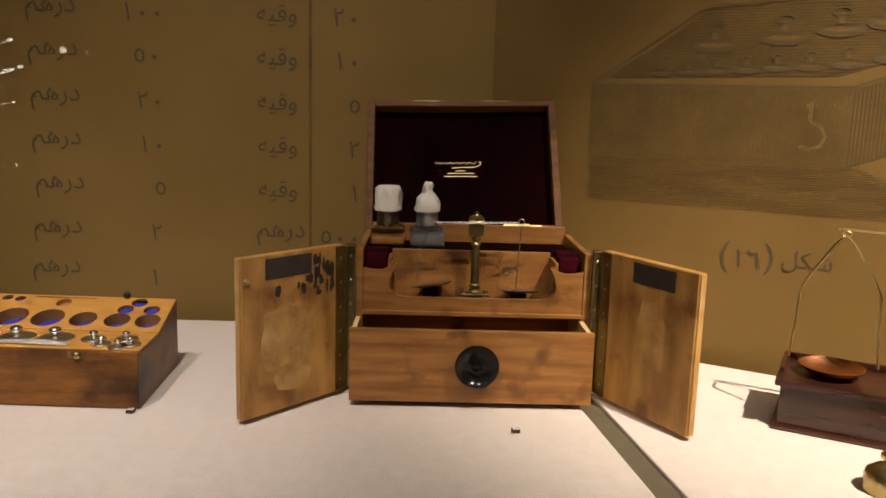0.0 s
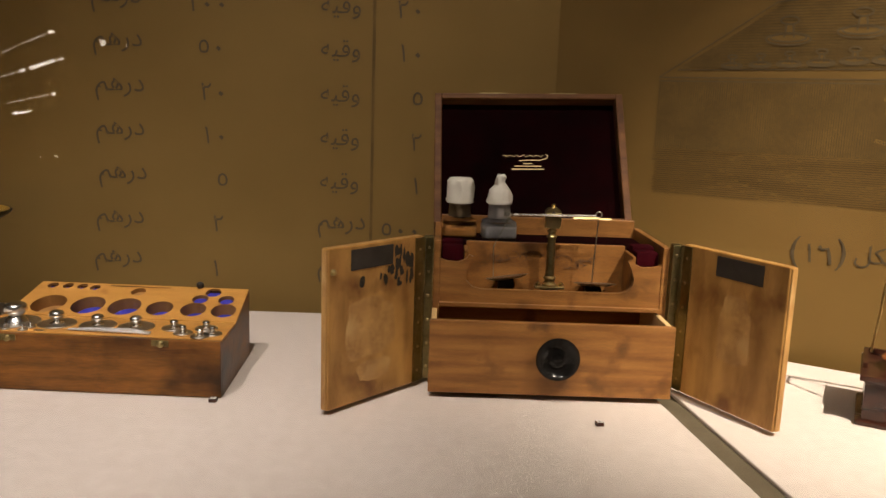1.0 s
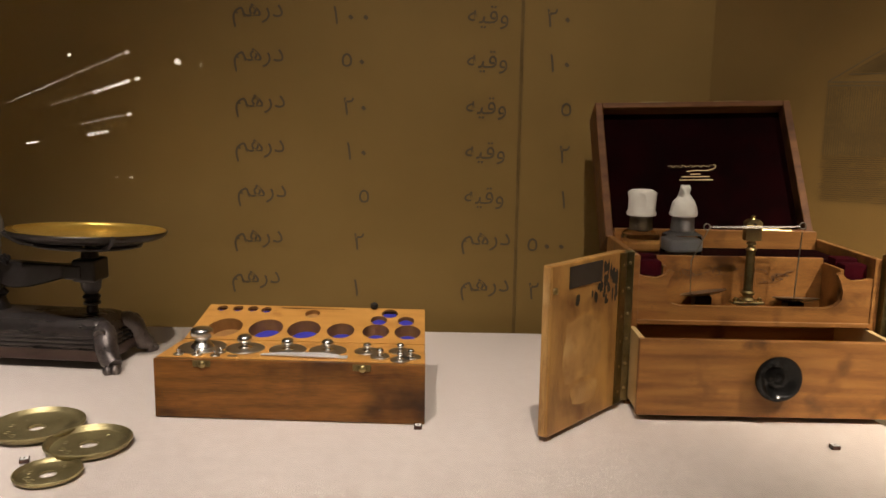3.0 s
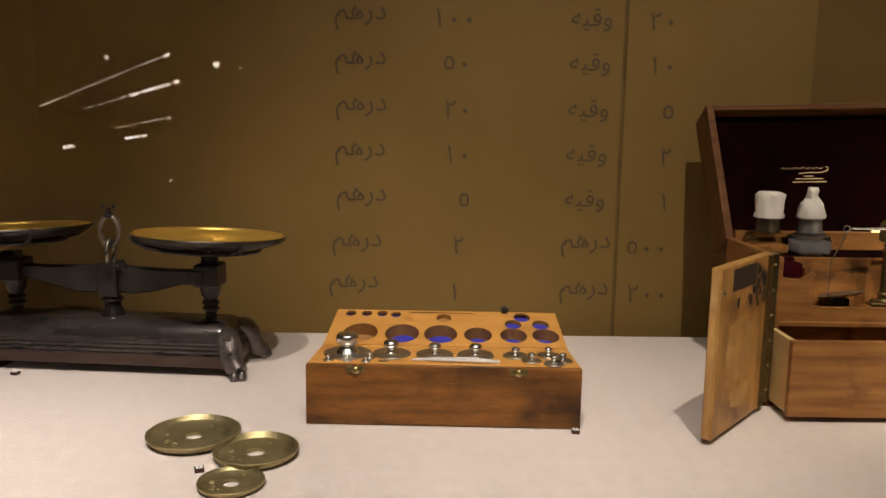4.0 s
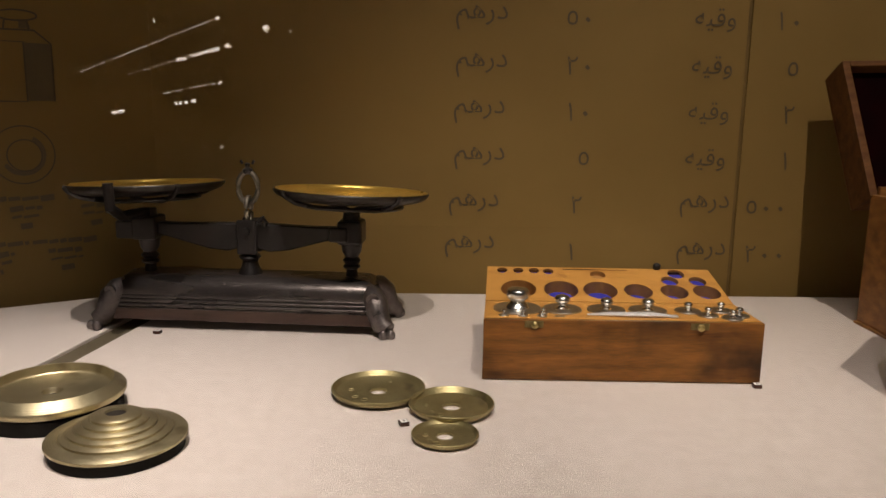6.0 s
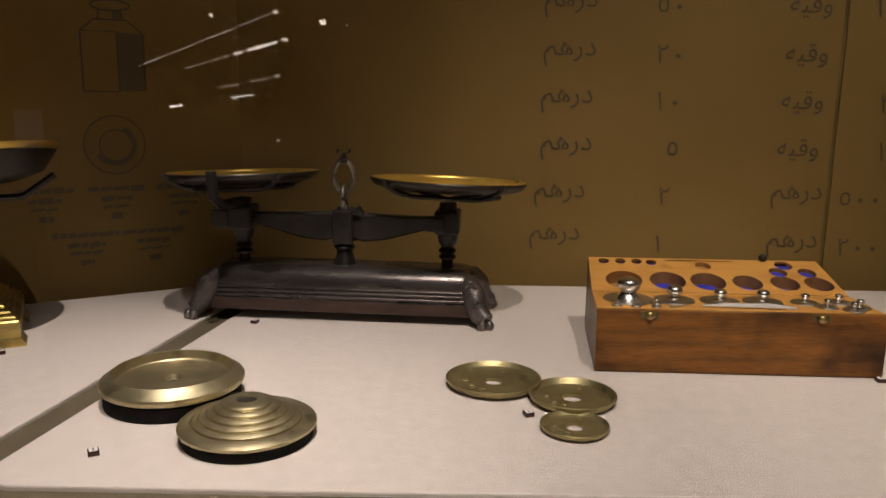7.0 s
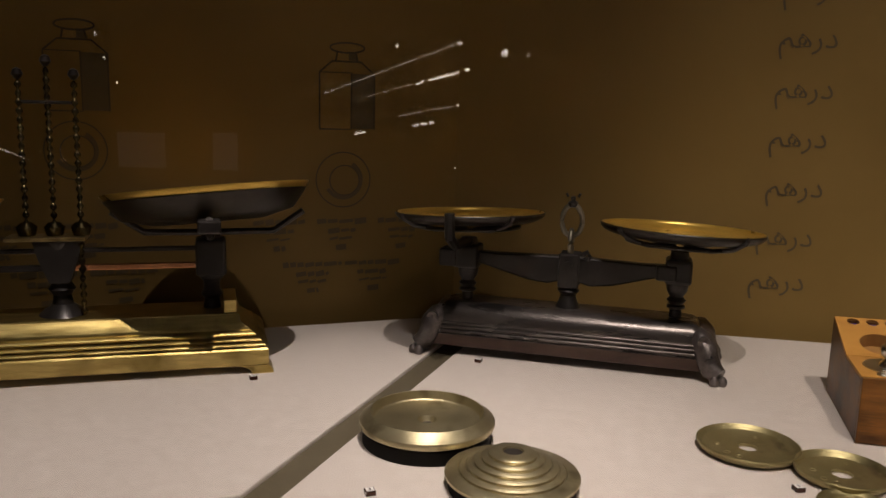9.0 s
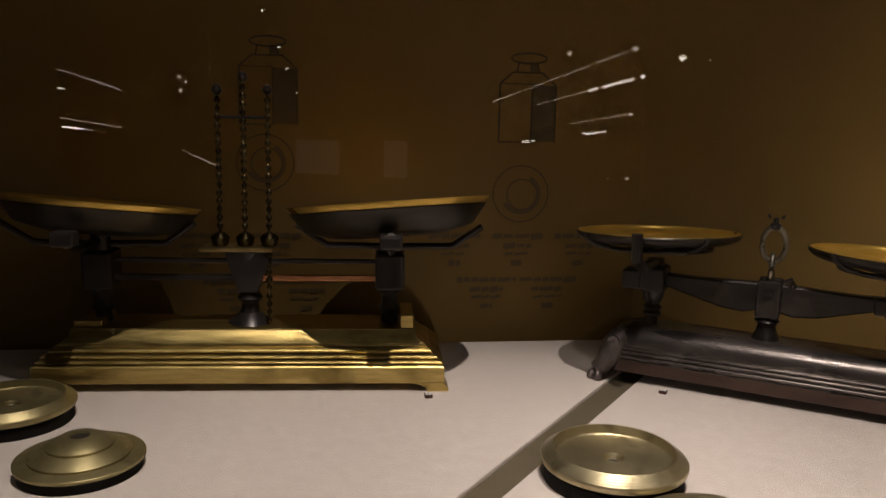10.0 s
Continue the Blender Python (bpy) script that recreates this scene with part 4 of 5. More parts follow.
def knob_weight(u, y, r, k, tall, group, label):
    """A flat nickel weight with a necked knob, standing in its socket on the ledge."""
    w = thing("knob_weight", BOX @ pose(-0.1655 + u, y, 0.0791), label, "weight", group)
    h = 0.0024
    part("disc", lathe([(0, 0), (r, 0), (r, h * 0.7), (r - 0.0008, h), (k * 0.9, h), (0, h)], 36), M_SATIN, w, smooth=True)
    rise = [(0, h), (k * 0.95, h), (k * 0.66, h + tall * 0.06), (k * 0.46, h + tall * 0.16), (k * 0.42, h + tall * 0.28), (k * 0.50, h + tall * 0.37)]
    if k > 0.012:  # the broad drum-shaped knob of the largest weight
        rise = [(0, h), (k * 1.02, h), (k * 0.94, h + tall * 0.10), (k * 0.74, h + tall * 0.20), (k * 0.62, h + tall * 0.34), (k * 0.70, h + tall * 0.42)]
        rise += [(k * 0.94, h + tall * 0.50), (k, h + tall * 0.58), (k, h + tall * 0.78), (k * 0.95, h + tall * 0.88), (k * 0.80, h + tall * 0.95), (k * 0.45, h + tall * 0.985), (0, h + tall)]
    else:
        rise += [(k * 0.78, h + tall * 0.44), (k * 0.96, h + tall * 0.54), (k, h + tall * 0.66), (k * 0.95, h + tall * 0.78), (k * 0.78, h + tall * 0.90), (k * 0.45, h + tall * 0.975), (0, h + tall)]
    part("knob", lathe(rise, 28), M_STEEL, w, smooth=True)


G = "weights of the boxed set"
knob_weight(0.044, 0.050, 0.0300, 0.0142, 0.0265, G, "largest polished nickel weight with a broad knob")
knob_weight(0.099, 0.049, 0.0245, 0.0098, 0.0185, G, "polished nickel disc weight with a round knob")
knob_weight(0.1535, 0.049, 0.0235, 0.0080, 0.0150, G, "polished nickel disc weight with a round knob")
knob_weight(0.2045, 0.049, 0.0235, 0.0080, 0.0150, G, "polished nickel disc weight with a round knob")
knob_weight(0.2545, 0.050, 0.0160, 0.0055, 0.0110, G, "small nickel disc weight with a round knob")
knob_weight(0.2960, 0.054, 0.0150, 0.0050, 0.0105, G, "small nickel disc weight with a round knob")
knob_weight(0.2730, 0.030, 0.0125, 0.0047, 0.0100, G, "small nickel disc weight with a round knob")
knob_weight(0.3110, 0.031, 0.0125, 0.0047, 0.0100, G, "small nickel disc weight with a round knob")
knob_weight(0.2990, 0.019, 0.0125, 0.0047, 0.0100, G, "small nickel disc weight with a round knob")
for u, y in ((0.074, 0.030), (0.025, 0.018), (0.048, 0.017), (0.071, 0.0165)):
    knob_weight(u, y, 0.0062, 0.0026, 0.0055, G, "tiny nickel weight with a pin knob")


def tweezers():
    t = thing("tweezers", BOX @ pose(-0.1655 + 0.182, 0.022, 0.0792, 0, 0, -1.5), "slim steel weight tweezers lying on the box ledge", "tweezers")
    for s in (-1, 1):
        part("arm", tube([(-0.056, s * 0.0012, 0.0018), (-0.03, s * 0.003, 0.003), (0.02, s * 0.005, 0.0036), (0.043, s * 0.002, 0.0022)], 0.0018, 8, taper=[0.5, 1, 1.2, 0.9]), M_BRIGHT, t, smooth=True)
    part("joint", bx(0.040, 0.052, -0.004, 0.004, 0.0005, 0.0032, 0.0008), M_BRIGHT, t)


tweezers()


def weight_slot():
    s = thing("fraction_weight", BOX @ pose(-0.1655 + 0.092, 0.0175, 0.0791), "small flat dark fraction weight on the box ledge", "weight")
    part("plate", bx(-0.006, 0.006, -0.0025, 0.0025, 0, 0.0012, 0.0004), M_WORN, s)


weight_slot()


# ---- flat brass weights on the deck ----
def dish_weight(x, y, r, h, hole, label, group):
    w = thing("disc_weight", pose(x, y, 0, 0, 0, 30), label, "weight", group)
    part("dish", lathe([(hole, 0.001), (r * 0.84, 0.0004), (r * 0.94, h * 0.30), (r, h * 0.74), (r * 0.998, h * 0.92), (r * 0.965, h), (r * 0.90, h * 0.60), (r * 0.85, h * 0.42), (hole, h * 0.40)], 72, True), M_OLIVE, w, smooth=True)
    for a in (146, 188, 214, 36):
        part("stamp", lathe([(0.0012 + 0.00001 * a, h * 0.41 + 0.0002), (0.0016 + 0.00001 * a, h * 0.41 + 0.0007), (0.0020 + 0.00001 * a, h * 0.41 + 0.0002)], 12), M_OLIVE, w, m=pose(r * 0.58 * math.cos(radians(a)), r * 0.58 * math.sin(radians(a)), 0))


S = "nested flat disc weights"
dish_weight(-0.6165, 1.012, 0.0535, 0.0105, 0.0100, "large thin olive-brass disc weight with raised rim and centre hole", S)
dish_weight(-0.5345, 0.967, 0.0468, 0.0105, 0.0105, "medium thin olive-brass disc weight with raised rim and centre hole", S)
dish_weight(-0.5430, 0.8930, 0.0338, 0.0072, 0.0085, "small thin olive-brass disc weight with centre hole", S)


def pan_weight(x, y, r, h, label, s, metal=M_DISC):
    """A wide disc on a matt black ring: bevelled rim, sunk face with a dimple."""
    w = thing("pan_weight", pose(x, y, 0), label, "weight", s)
    b = h * 0.48
    part("dish", lathe([(0, b), (r * 0.93, b), (r * 0.985, b + h * 0.06), (r, b + h * 0.14), (r, b + h * 0.24), (r * 0.99, b + h * 0.28), (r * 0.84, h), (r * 0.825, h * 0.99), (r * 0.805, h * 0.72), (r * 0.785, h * 0.68),
                        (0.0125, h * 0.67), (0.011, h * 0.69), (0.008, h * 0.5), (0, h * 0.49)], 80), metal, w, smooth=True)
    # black plug added in the dimple, its darkness put in as colour
    part("bore", lathe([(0, h * 0.50), (0.0058, h * 0.50), (0.0058, h * 0.545), (0, h * 0.545)], 24), M_BLACK, w, "black plug that gives the central hole its shade")
    part("spacer", lathe([(0, 0), (r * 0.95, 0), (r * 0.95, b * 0.92), (r * 0.93, b), (0, b)], 64), M_MATT, w, "matt black ring under the disc")


def dome_weight(x, y, r, h, steps, label, s, metal=M_DISC):
    w = thing("stepped_weight", pose(x, y, 0), label, "weight", s)
    b = h * 0.27
    r0, r1, z0 = r * 0.80, 0.017, b + h * 0.20
    prof = [(0, b), (r * 0.95, b), (r, b + h * 0.05), (r, b + h * 0.12), (r * 0.99, b + h * 0.14), (r0 + 0.0008, z0)]
    for i in range(steps):
        a0, a1 = r0 + (r1 - r0) * i / steps, r0 + (r1 - r0) * (i + 1) / steps
        low, high = z0 + (h - z0) * i / steps, z0 + (h - z0) * (i + 1) / steps
        prof += [(a0 - 0.0002, low - 0.0010), (a0 - 0.0012, low - 0.0010), (a0 - 0.0010, low + 0.0016), (a0 - 0.0018, low + 0.0022), (a1 + 0.0008, high - 0.0003)]
    prof += [(0.0102, h), (0.0098, h * 0.98), (0.0098, h * 0.6), (0, h * 0.6)]
    part("dome", lathe(prof, 80), metal, w, smooth=True)
    # solid black plug stands for the shade down the hole
    part("bore", lathe([(0, h * 0.605), (0.0096, h * 0.605), (0.0096, h * 0.94), (0, h * 0.94)], 24), M_BLACK, w, "black plug that gives the central hole its shade")
    part("spacer", lathe([(0, 0), (r * 0.95, 0), (r * 0.95, b * 0.92), (r * 0.93, b), (0, b)], 64), M_MATT, w, "matt black ring under the disc")


P = "large turned brass weights"
pan_weight(-0.958, 0.958, 0.0735, 0.033, "wide olive-brass weight with sunk dimpled face", P)
dome_weight(-0.856, 0.868, 0.0645, 0.037, 5, "olive-brass weight turned in concentric steps to a central hole", P)
# these two take the darker brass: the bay's dim end put into colour
pan_weight(-1.622, 0.812, 0.0700, 0.030, "wide olive-brass weight with sunk dimpled face, toned down for dim light", P, M_OLIVE)
dome_weight(-1.453, 0.752, 0.0620, 0.036, 2, "olive-brass weight turned in two steps to a central hole, toned down for dim light", P, M_OLIVE)


def dark_weight(x, y, r, h, label):
    w = thing("cylinder_weight", pose(x, y, 0), label, "weight", "dark cylinder weights")
    part("body", lathe([(0, 0), (r, 0), (r, h * 0.9), (r * 0.92, h), (r * 0.3, h), (0, h)], 32), M_PANOUT, w, smooth=True)
    part("knob", lathe([(0, h), (r * 0.25, h), (r * 0.2, h + r * 0.3), (r * 0.4, h + r * 0.6), (0, h + r * 0.9)], 20), M_PANOUT, w, smooth=True)


dark_weight(-1.944, 1.144, 0.036, 0.068, "dark iron cylinder weight with a knob")
dark_weight(-1.882, 1.115, 0.017, 0.045, "small dark iron cylinder weight with a knob")
dark_weight(-1.911, 1.190, 0.020, 0.052, "small dark iron cylinder weight with a knob")


def number_tag(x, y, turn):
    t = thing("number_tag", pose(x, y, 0, 0, 0, turn), "tiny dark cube tag with a pale marked face", "tag", "number tags")
    part("cube", bx(-0.0048, 0.0048, -0.0048, 0.0048, 0, 0.0046, 0.0004), M_MAHOG, t)
    part("face", bx(-0.0036, 0.0036, -0.0036, 0.0036, 0.00465, 0.0050), M_WHITE, t, "pale printed face")
    part("bar", bx(-0.0008, 0.0008, -0.0020, 0.0020, 0.00505, 0.0053), M_BLACK, t)


for x, y, a in ((0.317, 1.006, 4), (-0.168, 1.042, -2), (-0.585, 0.926, 20), (-0.942, 1.240, -10), (-0.983, 0.822, 30), (-1.218, 1.090, 35)):
    number_tag(x, y, a)


# ---- iron counter scale ----
def iron_scale():
    s = thing("counter_scale", pose(-0.822, 1.302, 0, 0, 0, -5.0), "dark cast-iron counter scale with two brass pans on claw feet", "counter scale")
    # moulded base: lofted rounded rectangles
    bm = bmesh.new()
    prof = [(0.196, 0.062, 0.013), (0.198, 0.064, 0.015), (0.198, 0.064, 0.031)]
    for z0, z1, hx, hy, out in ((0.0315, 0.0375, 0.1945, 0.0600, 0.0040), (0.0380, 0.0435, 0.1930, 0.0585, 0.0036), (0.0440, 0.0485, 0.1915, 0.0570, 0.0030)):
        prof += [(hx + out * math.sin(math.pi * q / 8), hy + out * math.sin(math.pi * q / 8), z0 + (z1 - z0) * (1 - math.cos(math.pi * q / 8)) / 2) for q in range(9)]
    prof += [(0.1900 - 0.018 * (1 - math.cos(q * math.pi / 16)), 0.0555 - 0.0295 * (1 - math.cos(q * math.pi / 16)), 0.0490 + 0.0265 * math.sin(q * math.pi / 16)) for q in range(9)]
    loops = []
    for hx, hy, z in prof:
        loop = []
        for sx, sy, a0 in ((1, 1, 0), (-1, 1, 90), (-1, -1, 180), (1, -1, 270)):
            for k in range(5):
                a = radians(a0 + 22.5 * k)
                rr = 0.012
                loop.append(bm.verts.new((sx * (hx - rr) + rr * math.cos(a), 0.80 * (sy * (hy - rr) + rr * math.sin(a)), z)))
        loops.append(loop)
    for a, b in zip(loops, loops[1:]):
        for i in range(20):
            bm.faces.new((a[i], a[(i + 1) % 20], b[(i + 1) % 20], b[i]))
    bm.faces.new(loops[0][::-1])
    bm.faces.new(loops[-1])
    base = part("base", bm, M_IRONBASE, s, "moulded dark iron base", smooth=True)
    ring = [(sx * 0.1868 + 0.012 * math.cos(radians(a0 + 22.5 * k)), sy * 0.0420 + 0.0100 * math.sin(radians(a0 + 22.5 * k))) for sx, sy, a0 in ((1, 1, 0), (-1, 1, 90), (-1, -1, 180), (1, -1, 270)) for k in range(5)]
    part("base_band", slab(ring, 0.0145, 0.0300, 0.0006), M_RUST, s, "rust-brown lower band of the base", smooth=True)
    for sx in (-1, 1):
        for sy in (-1, 1):
            bm = bmesh.new()
            path = [(0.174, 0.030, 0.062), (0.186, 0.046, 0.055), (0.193, 0.055, 0.044), (0.197, 0.060, 0.029), (0.203, 0.064, 0.017), (0.213, 0.070, 0.0115)]
            tube([(sx * x, sy * (y - 0.013), z) for x, y, z in path], 0.0150, 14, bm, [0.6, 1.05, 1.15, 1.05, 1.0, 0.75])
            leg = part("claw_foot", bm, M_CAST, s, "scrolled cast claw foot", smooth=True)
            for k in (-1, 0, 1):
                part("toe", lathe([(0, -0.0055), (0.0055, -0.0050), (0.0072, -0.001), (0.0062, 0.004), (0.003, 0.0075), (0, 0.008)], 12), M_CAST, leg, m=pose(sx * (0.213 + 0.003 * (k == 0) - 0.007 * (k == 1)), sy * (0.061 - 0.0085 * (k == -1) + 0.004 * (k == 1)), 0.0055), smooth=True)
            part("scroll", lathe([(0.0035, -0.004), (0.0085, -0.004), (0.0085, 0.004), (0.0035, 0.004)], 18, True), M_CAST, leg, m=pose(sx * 0.190, sy * 0.0505, 0.054, 90, 0, 0), smooth=True)
    # centre column and fork
    part("column", lathe([(0, 0.075), (0.018, 0.075), (0.016, 0.080), (0.013, 0.086), (0.011, 0.094), (0.016, 0.100), (0.010, 0.106), (0.009, 0.130), (0, 0.130)], 24), M_IRON, s, smooth=True)
    part("fork", bx(-0.015, 0.015, -0.017, -0.011, 0.105, 0.156, 0.003), M_IRON, s)
    part("fork", bx(-0.015, 0.015, 0.011, 0.017, 0.105, 0.156, 0.003), M_IRON, s)
    part("knife_edge", tube([(0, -0.021, 0.140), (0, 0.021, 0.140)], 0.0055, 12), M_IRON, s, smooth=True)
    part("pointer_hook", tube([(0.018, -0.016, 0.155), (0.026, -0.016, 0.160), (0.030, -0.016, 0.153), (0.026, -0.016, 0.148)], 0.004, 8), M_IRON, s, smooth=True)
    # beam: deep at the middle, slim at the ends
    out = [(-0.166, 0.150), (-0.10, 0.148), (-0.02, 0.150), (0.02, 0.150), (0.10, 0.147), (0.166, 0.148), (0.166, 0.132), (0.13, 0.131), (0.06, 0.112), (0.03, 0.109), (0, 0.118), (-0.03, 0.109), (-0.06, 0.112), (-0.13, 0.131), (-0.166, 0.133)]
    bm = bmesh.new()
    f = bm.faces.new([bm.verts.new((x, -0.009, z)) for x, z in out])
    r = bmesh.ops.extrude_face_region(bm, geom=[f])
    for v in [g for g in r["geom"] if isinstance(g, bmesh.types.BMVert)]:
        v.co.y += 0.018
    bmesh.ops.bevel(bm, geom=bm.edges[:], offset=0.002, segments=1, affect="EDGES")
    part("beam", bm, M_IRON, s, "fish-bellied iron beam")
    # ring handle
    part("ring", tube([(0.0145 * math.sin(a), 0, 0.202 + 0.0225 * math.cos(a)) for a in [2 * math.pi * i / 28 for i in range(29)]], 0.0036, 10), M_WORN, s, "worn steel suspension ring", smooth=True)
    part("ring", tube([(0.0, 0.0115 * math.sin(a), 0.169 + 0.019 * math.cos(a)) for a in [2 * math.pi * i / 24 for i in range(25)]], 0.0036, 10), M_WORN, s, "worn steel link", smooth=True)
    part("ring_cap", lathe([(0, 0.221), (0.006, 0.222), (0.0075, 0.228), (0.003, 0.231), (0.004, 0.236), (0, 0.238)], 16), M_IRON, s, smooth=True)
    part("pointer", tube([(-0.007, 0, 0.236), (-0.010, 0, 0.241)], 0.002, 6), M_IRON, s)
    part("pointer", tube([(0.007, 0, 0.236), (0.010, 0, 0.241)], 0.002, 6), M_IRON, s)
    for sx, tilt, rise in ((-1, -2.0, 0.002), (1, 1.8, -0.003)):
        x = sx * 0.151
        post = part("pan_post", lathe([(0, 0.074), (0.009, 0.075), (0.008, 0.086), (0.0125, 0.088), (0.0125, 0.091), (0.009, 0.093), (0.0135, 0.099), (0.009, 0.104), (0.014, 0.112), (0.016, 0.128), (0.012, 0.168), (0, 0.169)], 20), M_IRON, s, smooth=True, m=pose(x, 0, 0))
        part("stirrup", bx(-0.018, 0.018, -0.022, 0.022, 0.124, 0.158, 0.004), M_IRON, post)
        part("counter_block", bx(-sx * 0.016 - 0.014, -sx * 0.016 + 0.014, -0.024, -0.012, 0.128, 0.150, 0.003) if sx > 0 else bx(-0.040, -0.014, -0.024, 0.010, 0.126, 0.152, 0.003), M_IRON, post)
        inner = [(0.1112 - 0.036 * (1 - math.cos(q * math.pi / 20)), 0.0010 + 0.0130 * (1 - math.sin(q * math.pi / 20))) for q in range(11)] + [(0.05, 0.0006), (0, 0.0003)]
        outer = [(0, -0.0006), (0.076, -0.0004)] + [(0.077 + 0.0355 * math.sin(q * math.pi / 20), -0.0003 + 0.0143 * (1 - math.cos(q * math.pi / 20))) for q in range(1, 11)]
        pan = part("pan", lathe(outer + inner, 72), M_PANGOLD, s, "shallow brass pan, gold inside", pose(x, 0, 0.191 + rise, -3.0, tilt, 0) @ Matrix.Scale(0.975, 4), True)
        shell = [(a + 0.0004, b - 0.0006) for a, b in outer[1:]]
        part("pan_underside", lathe([(0, -0.0012)] + shell + [(a + 0.0010, b - 0.0014) for a, b in shell[::-1]] + [(0, -0.0026)], 72), M_PANOUT, pan, "dark underside of the pan", smooth=True)
        for a in (45, 135, 225, 315) + ((270,) if sx < 0 else ()):
            ca, sa = math.cos(radians(a)), math.sin(radians(a))
            arm = [(0.010 * ca, 0.010 * sa, -0.014), (0.06 * ca, 0.06 * sa, -0.0115), (0.095 * ca, 0.095 * sa, -0.004), (0.112 * ca, 0.112 * sa, 0.006), (0.1165 * ca, 0.1165 * sa, 0.0125)]
            if a == 270:
                arm = [(0, -0.010, -0.030), (0, -0.085, -0.030), (0, -0.116, -0.016), (0, -0.1185, 0.018)]
            part("cradle_arm", tube(arm, 0.0075 if a == 270 else 0.0035, 8), M_IRON, pan, smooth=True)
        part("cradle_ring", tube([(0.075 * math.cos(a), 0.075 * math.sin(a), -0.009) for a in [2 * math.pi * i / 36 for i in range(37)]], 0.003, 8), M_IRON, pan, smooth=True)


iron_scale()


# ---- gilt counter scale ----
def gilt_scale():
    s = thing("counter_scale", pose(-1.478, 1.073, 0, 0, 0, 26.5), "gilt brass counter scale with deep dark pans and knopped uprights", "counter scale")
    bm = bmesh.new()
    prof = [(0.260, 0.076, 0.010), (0.262, 0.078, 0.012), (0.262, 0.078, 0.032), (0.260, 0.076, 0.034)]
    for z0, z1, inset, bulge in ((0.0345, 0.0395, 0.006, 0.0028), (0.0400, 0.0450, 0.012, 0.0030), (0.0455, 0.0520, 0.019, 0.0034)):
        prof += [(0.262 - inset + bulge * math.sin(math.pi * q / 6), 0.078 - inset + bulge * math.sin(math.pi * q / 6), z0 + (z1 - z0) * q / 6) for q in range(7)]
    prof += [(0.262 - 0.025 - 0.012 * q / 5 + 0.003 * math.cos(q), 0.078 - 0.026 - 0.013 * (q / 5) ** 1.4, 0.0535 + 0.018 * q / 5) for q in range(6)] + [(0.224, 0.038, 0.0735)]
    loops = [[bm.verts.new((sx * hx, sy * hy, z)) for sx, sy in ((1, 1), (-1, 1), (-1, -1), (1, -1))] for hx, hy, z in prof]
    for a, b in zip(loops, loops[1:]):
        for i in range(4):
            bm.faces.new((a[i], a[(i + 1) % 4], b[(i + 1) % 4], b[i]))
    bm.faces.new(loops[0][::-1])
    bm.faces.new(loops[-1])
    part("base", bm, M_GILT, s, "stepped and moulded gilt brass base")
    for sx in (-1, 1):
        for sy in (-1, 1):
            o = [(0.215, 0.0115), (0.262, 0.0115), (0.265, 0.007), (0.268, 0.003), (0.268, 0), (0.240, 0), (0.238, 0.005), (0.228, 0.010)]
            part("bracket_foot", prism_front([(sx * a, b) for a, b in o], sy * 0.079, sy * 0.040), M_GILT, s)
        part("end_block", bx(sx * 0.206 - 0.018, sx * 0.206 + 0.018, -0.030, 0.030, 0.0735, 0.082, 0.001) if sx < 0 else bx(0.205, 0.222, -0.036, 0.036, 0.0735, 0.092, 0.0015), M_GILT, s)
    part("column", lathe([(0, 0.0735), (0.030, 0.0735), (0.024, 0.080), (0.013, 0.088), (0.011, 0.10), (0.017, 0.108), (0.012, 0.116), (0.014, 0.15), (0.020, 0.172), (0, 0.172)], 24), M_IRON, s, "dark turned centre column", smooth=True)
    part("table", bx(-0.062, 0.034, -0.020, 0.020, 0.1735, 0.1785, 0.001), M_BRASS, s, "brass cross plate")
    part("fork_housing", prism_front([(-0.030, 0.173), (0.030, 0.173), (0.024, 0.150), (0.012, 0.118), (-0.012, 0.118), (-0.024, 0.150)], -0.017, 0.017), M_IRON, s)
    def knop(z0, top):
        n = round((top - z0) / 0.0108)
        return [(0, z0)] + [(0.0012 + 0.0032 * abs(math.sin(math.pi * i / 6)) ** 1.3 * (0.8 if (i // 6) % 3 == 1 else 1.0), z0 + (top - z0) * i / (6 * n)) for i in range(6 * n + 1)] + [(0, top + 0.001)]

    for x, top in ((-0.038, 0.377), (-0.005, 0.394), (0.027, 0.378)):
        part("knopped_upright", lathe(knop(0.1785, top), 14), M_KNOP, s, "tarnished upright of stacked knops", pose(x, 0, 0), True)
        part("finial", lathe([(0, top), (0.003, top + 0.001), (0.0072, top + 0.007), (0.005, top + 0.013), (0, top + 0.016)], 14), M_IRON, s, m=pose(x, 0, 0), smooth=True)
        part("cup", lathe([(0, 0.1786), (0.010, 0.179), (0.013, 0.190), (0.007, 0.196), (0, 0.196)], 16), M_KNOP, s, m=pose(x, 0, 0), smooth=True)
    part("knopped_post", lathe(knop(0.074, 0.1735), 14), M_KNOP, s, "tarnished post of stacked knops", pose(0.028, -0.014, 0), True)
    part("cross_bar", tube([(-0.038, 0, 0.350), (0.027, 0, 0.350)], 0.0022, 8), M_IRON, s, smooth=True)
    for sx in (-1, 1):
        part("beam_rail", bx(min(sx * 0.015, sx * 0.19), max(sx * 0.015, sx * 0.19), -0.012, -0.006, 0.157, 0.163, 0.001), M_IRON, s)
        part("beam_rail", bx(min(sx * 0.015, sx * 0.19), max(sx * 0.015, sx * 0.19), -0.012, -0.006, 0.133, 0.141, 0.001), M_COPPER if sx > 0 else M_IRON, s)
        x = 0.190 if sx > 0 else -0.195
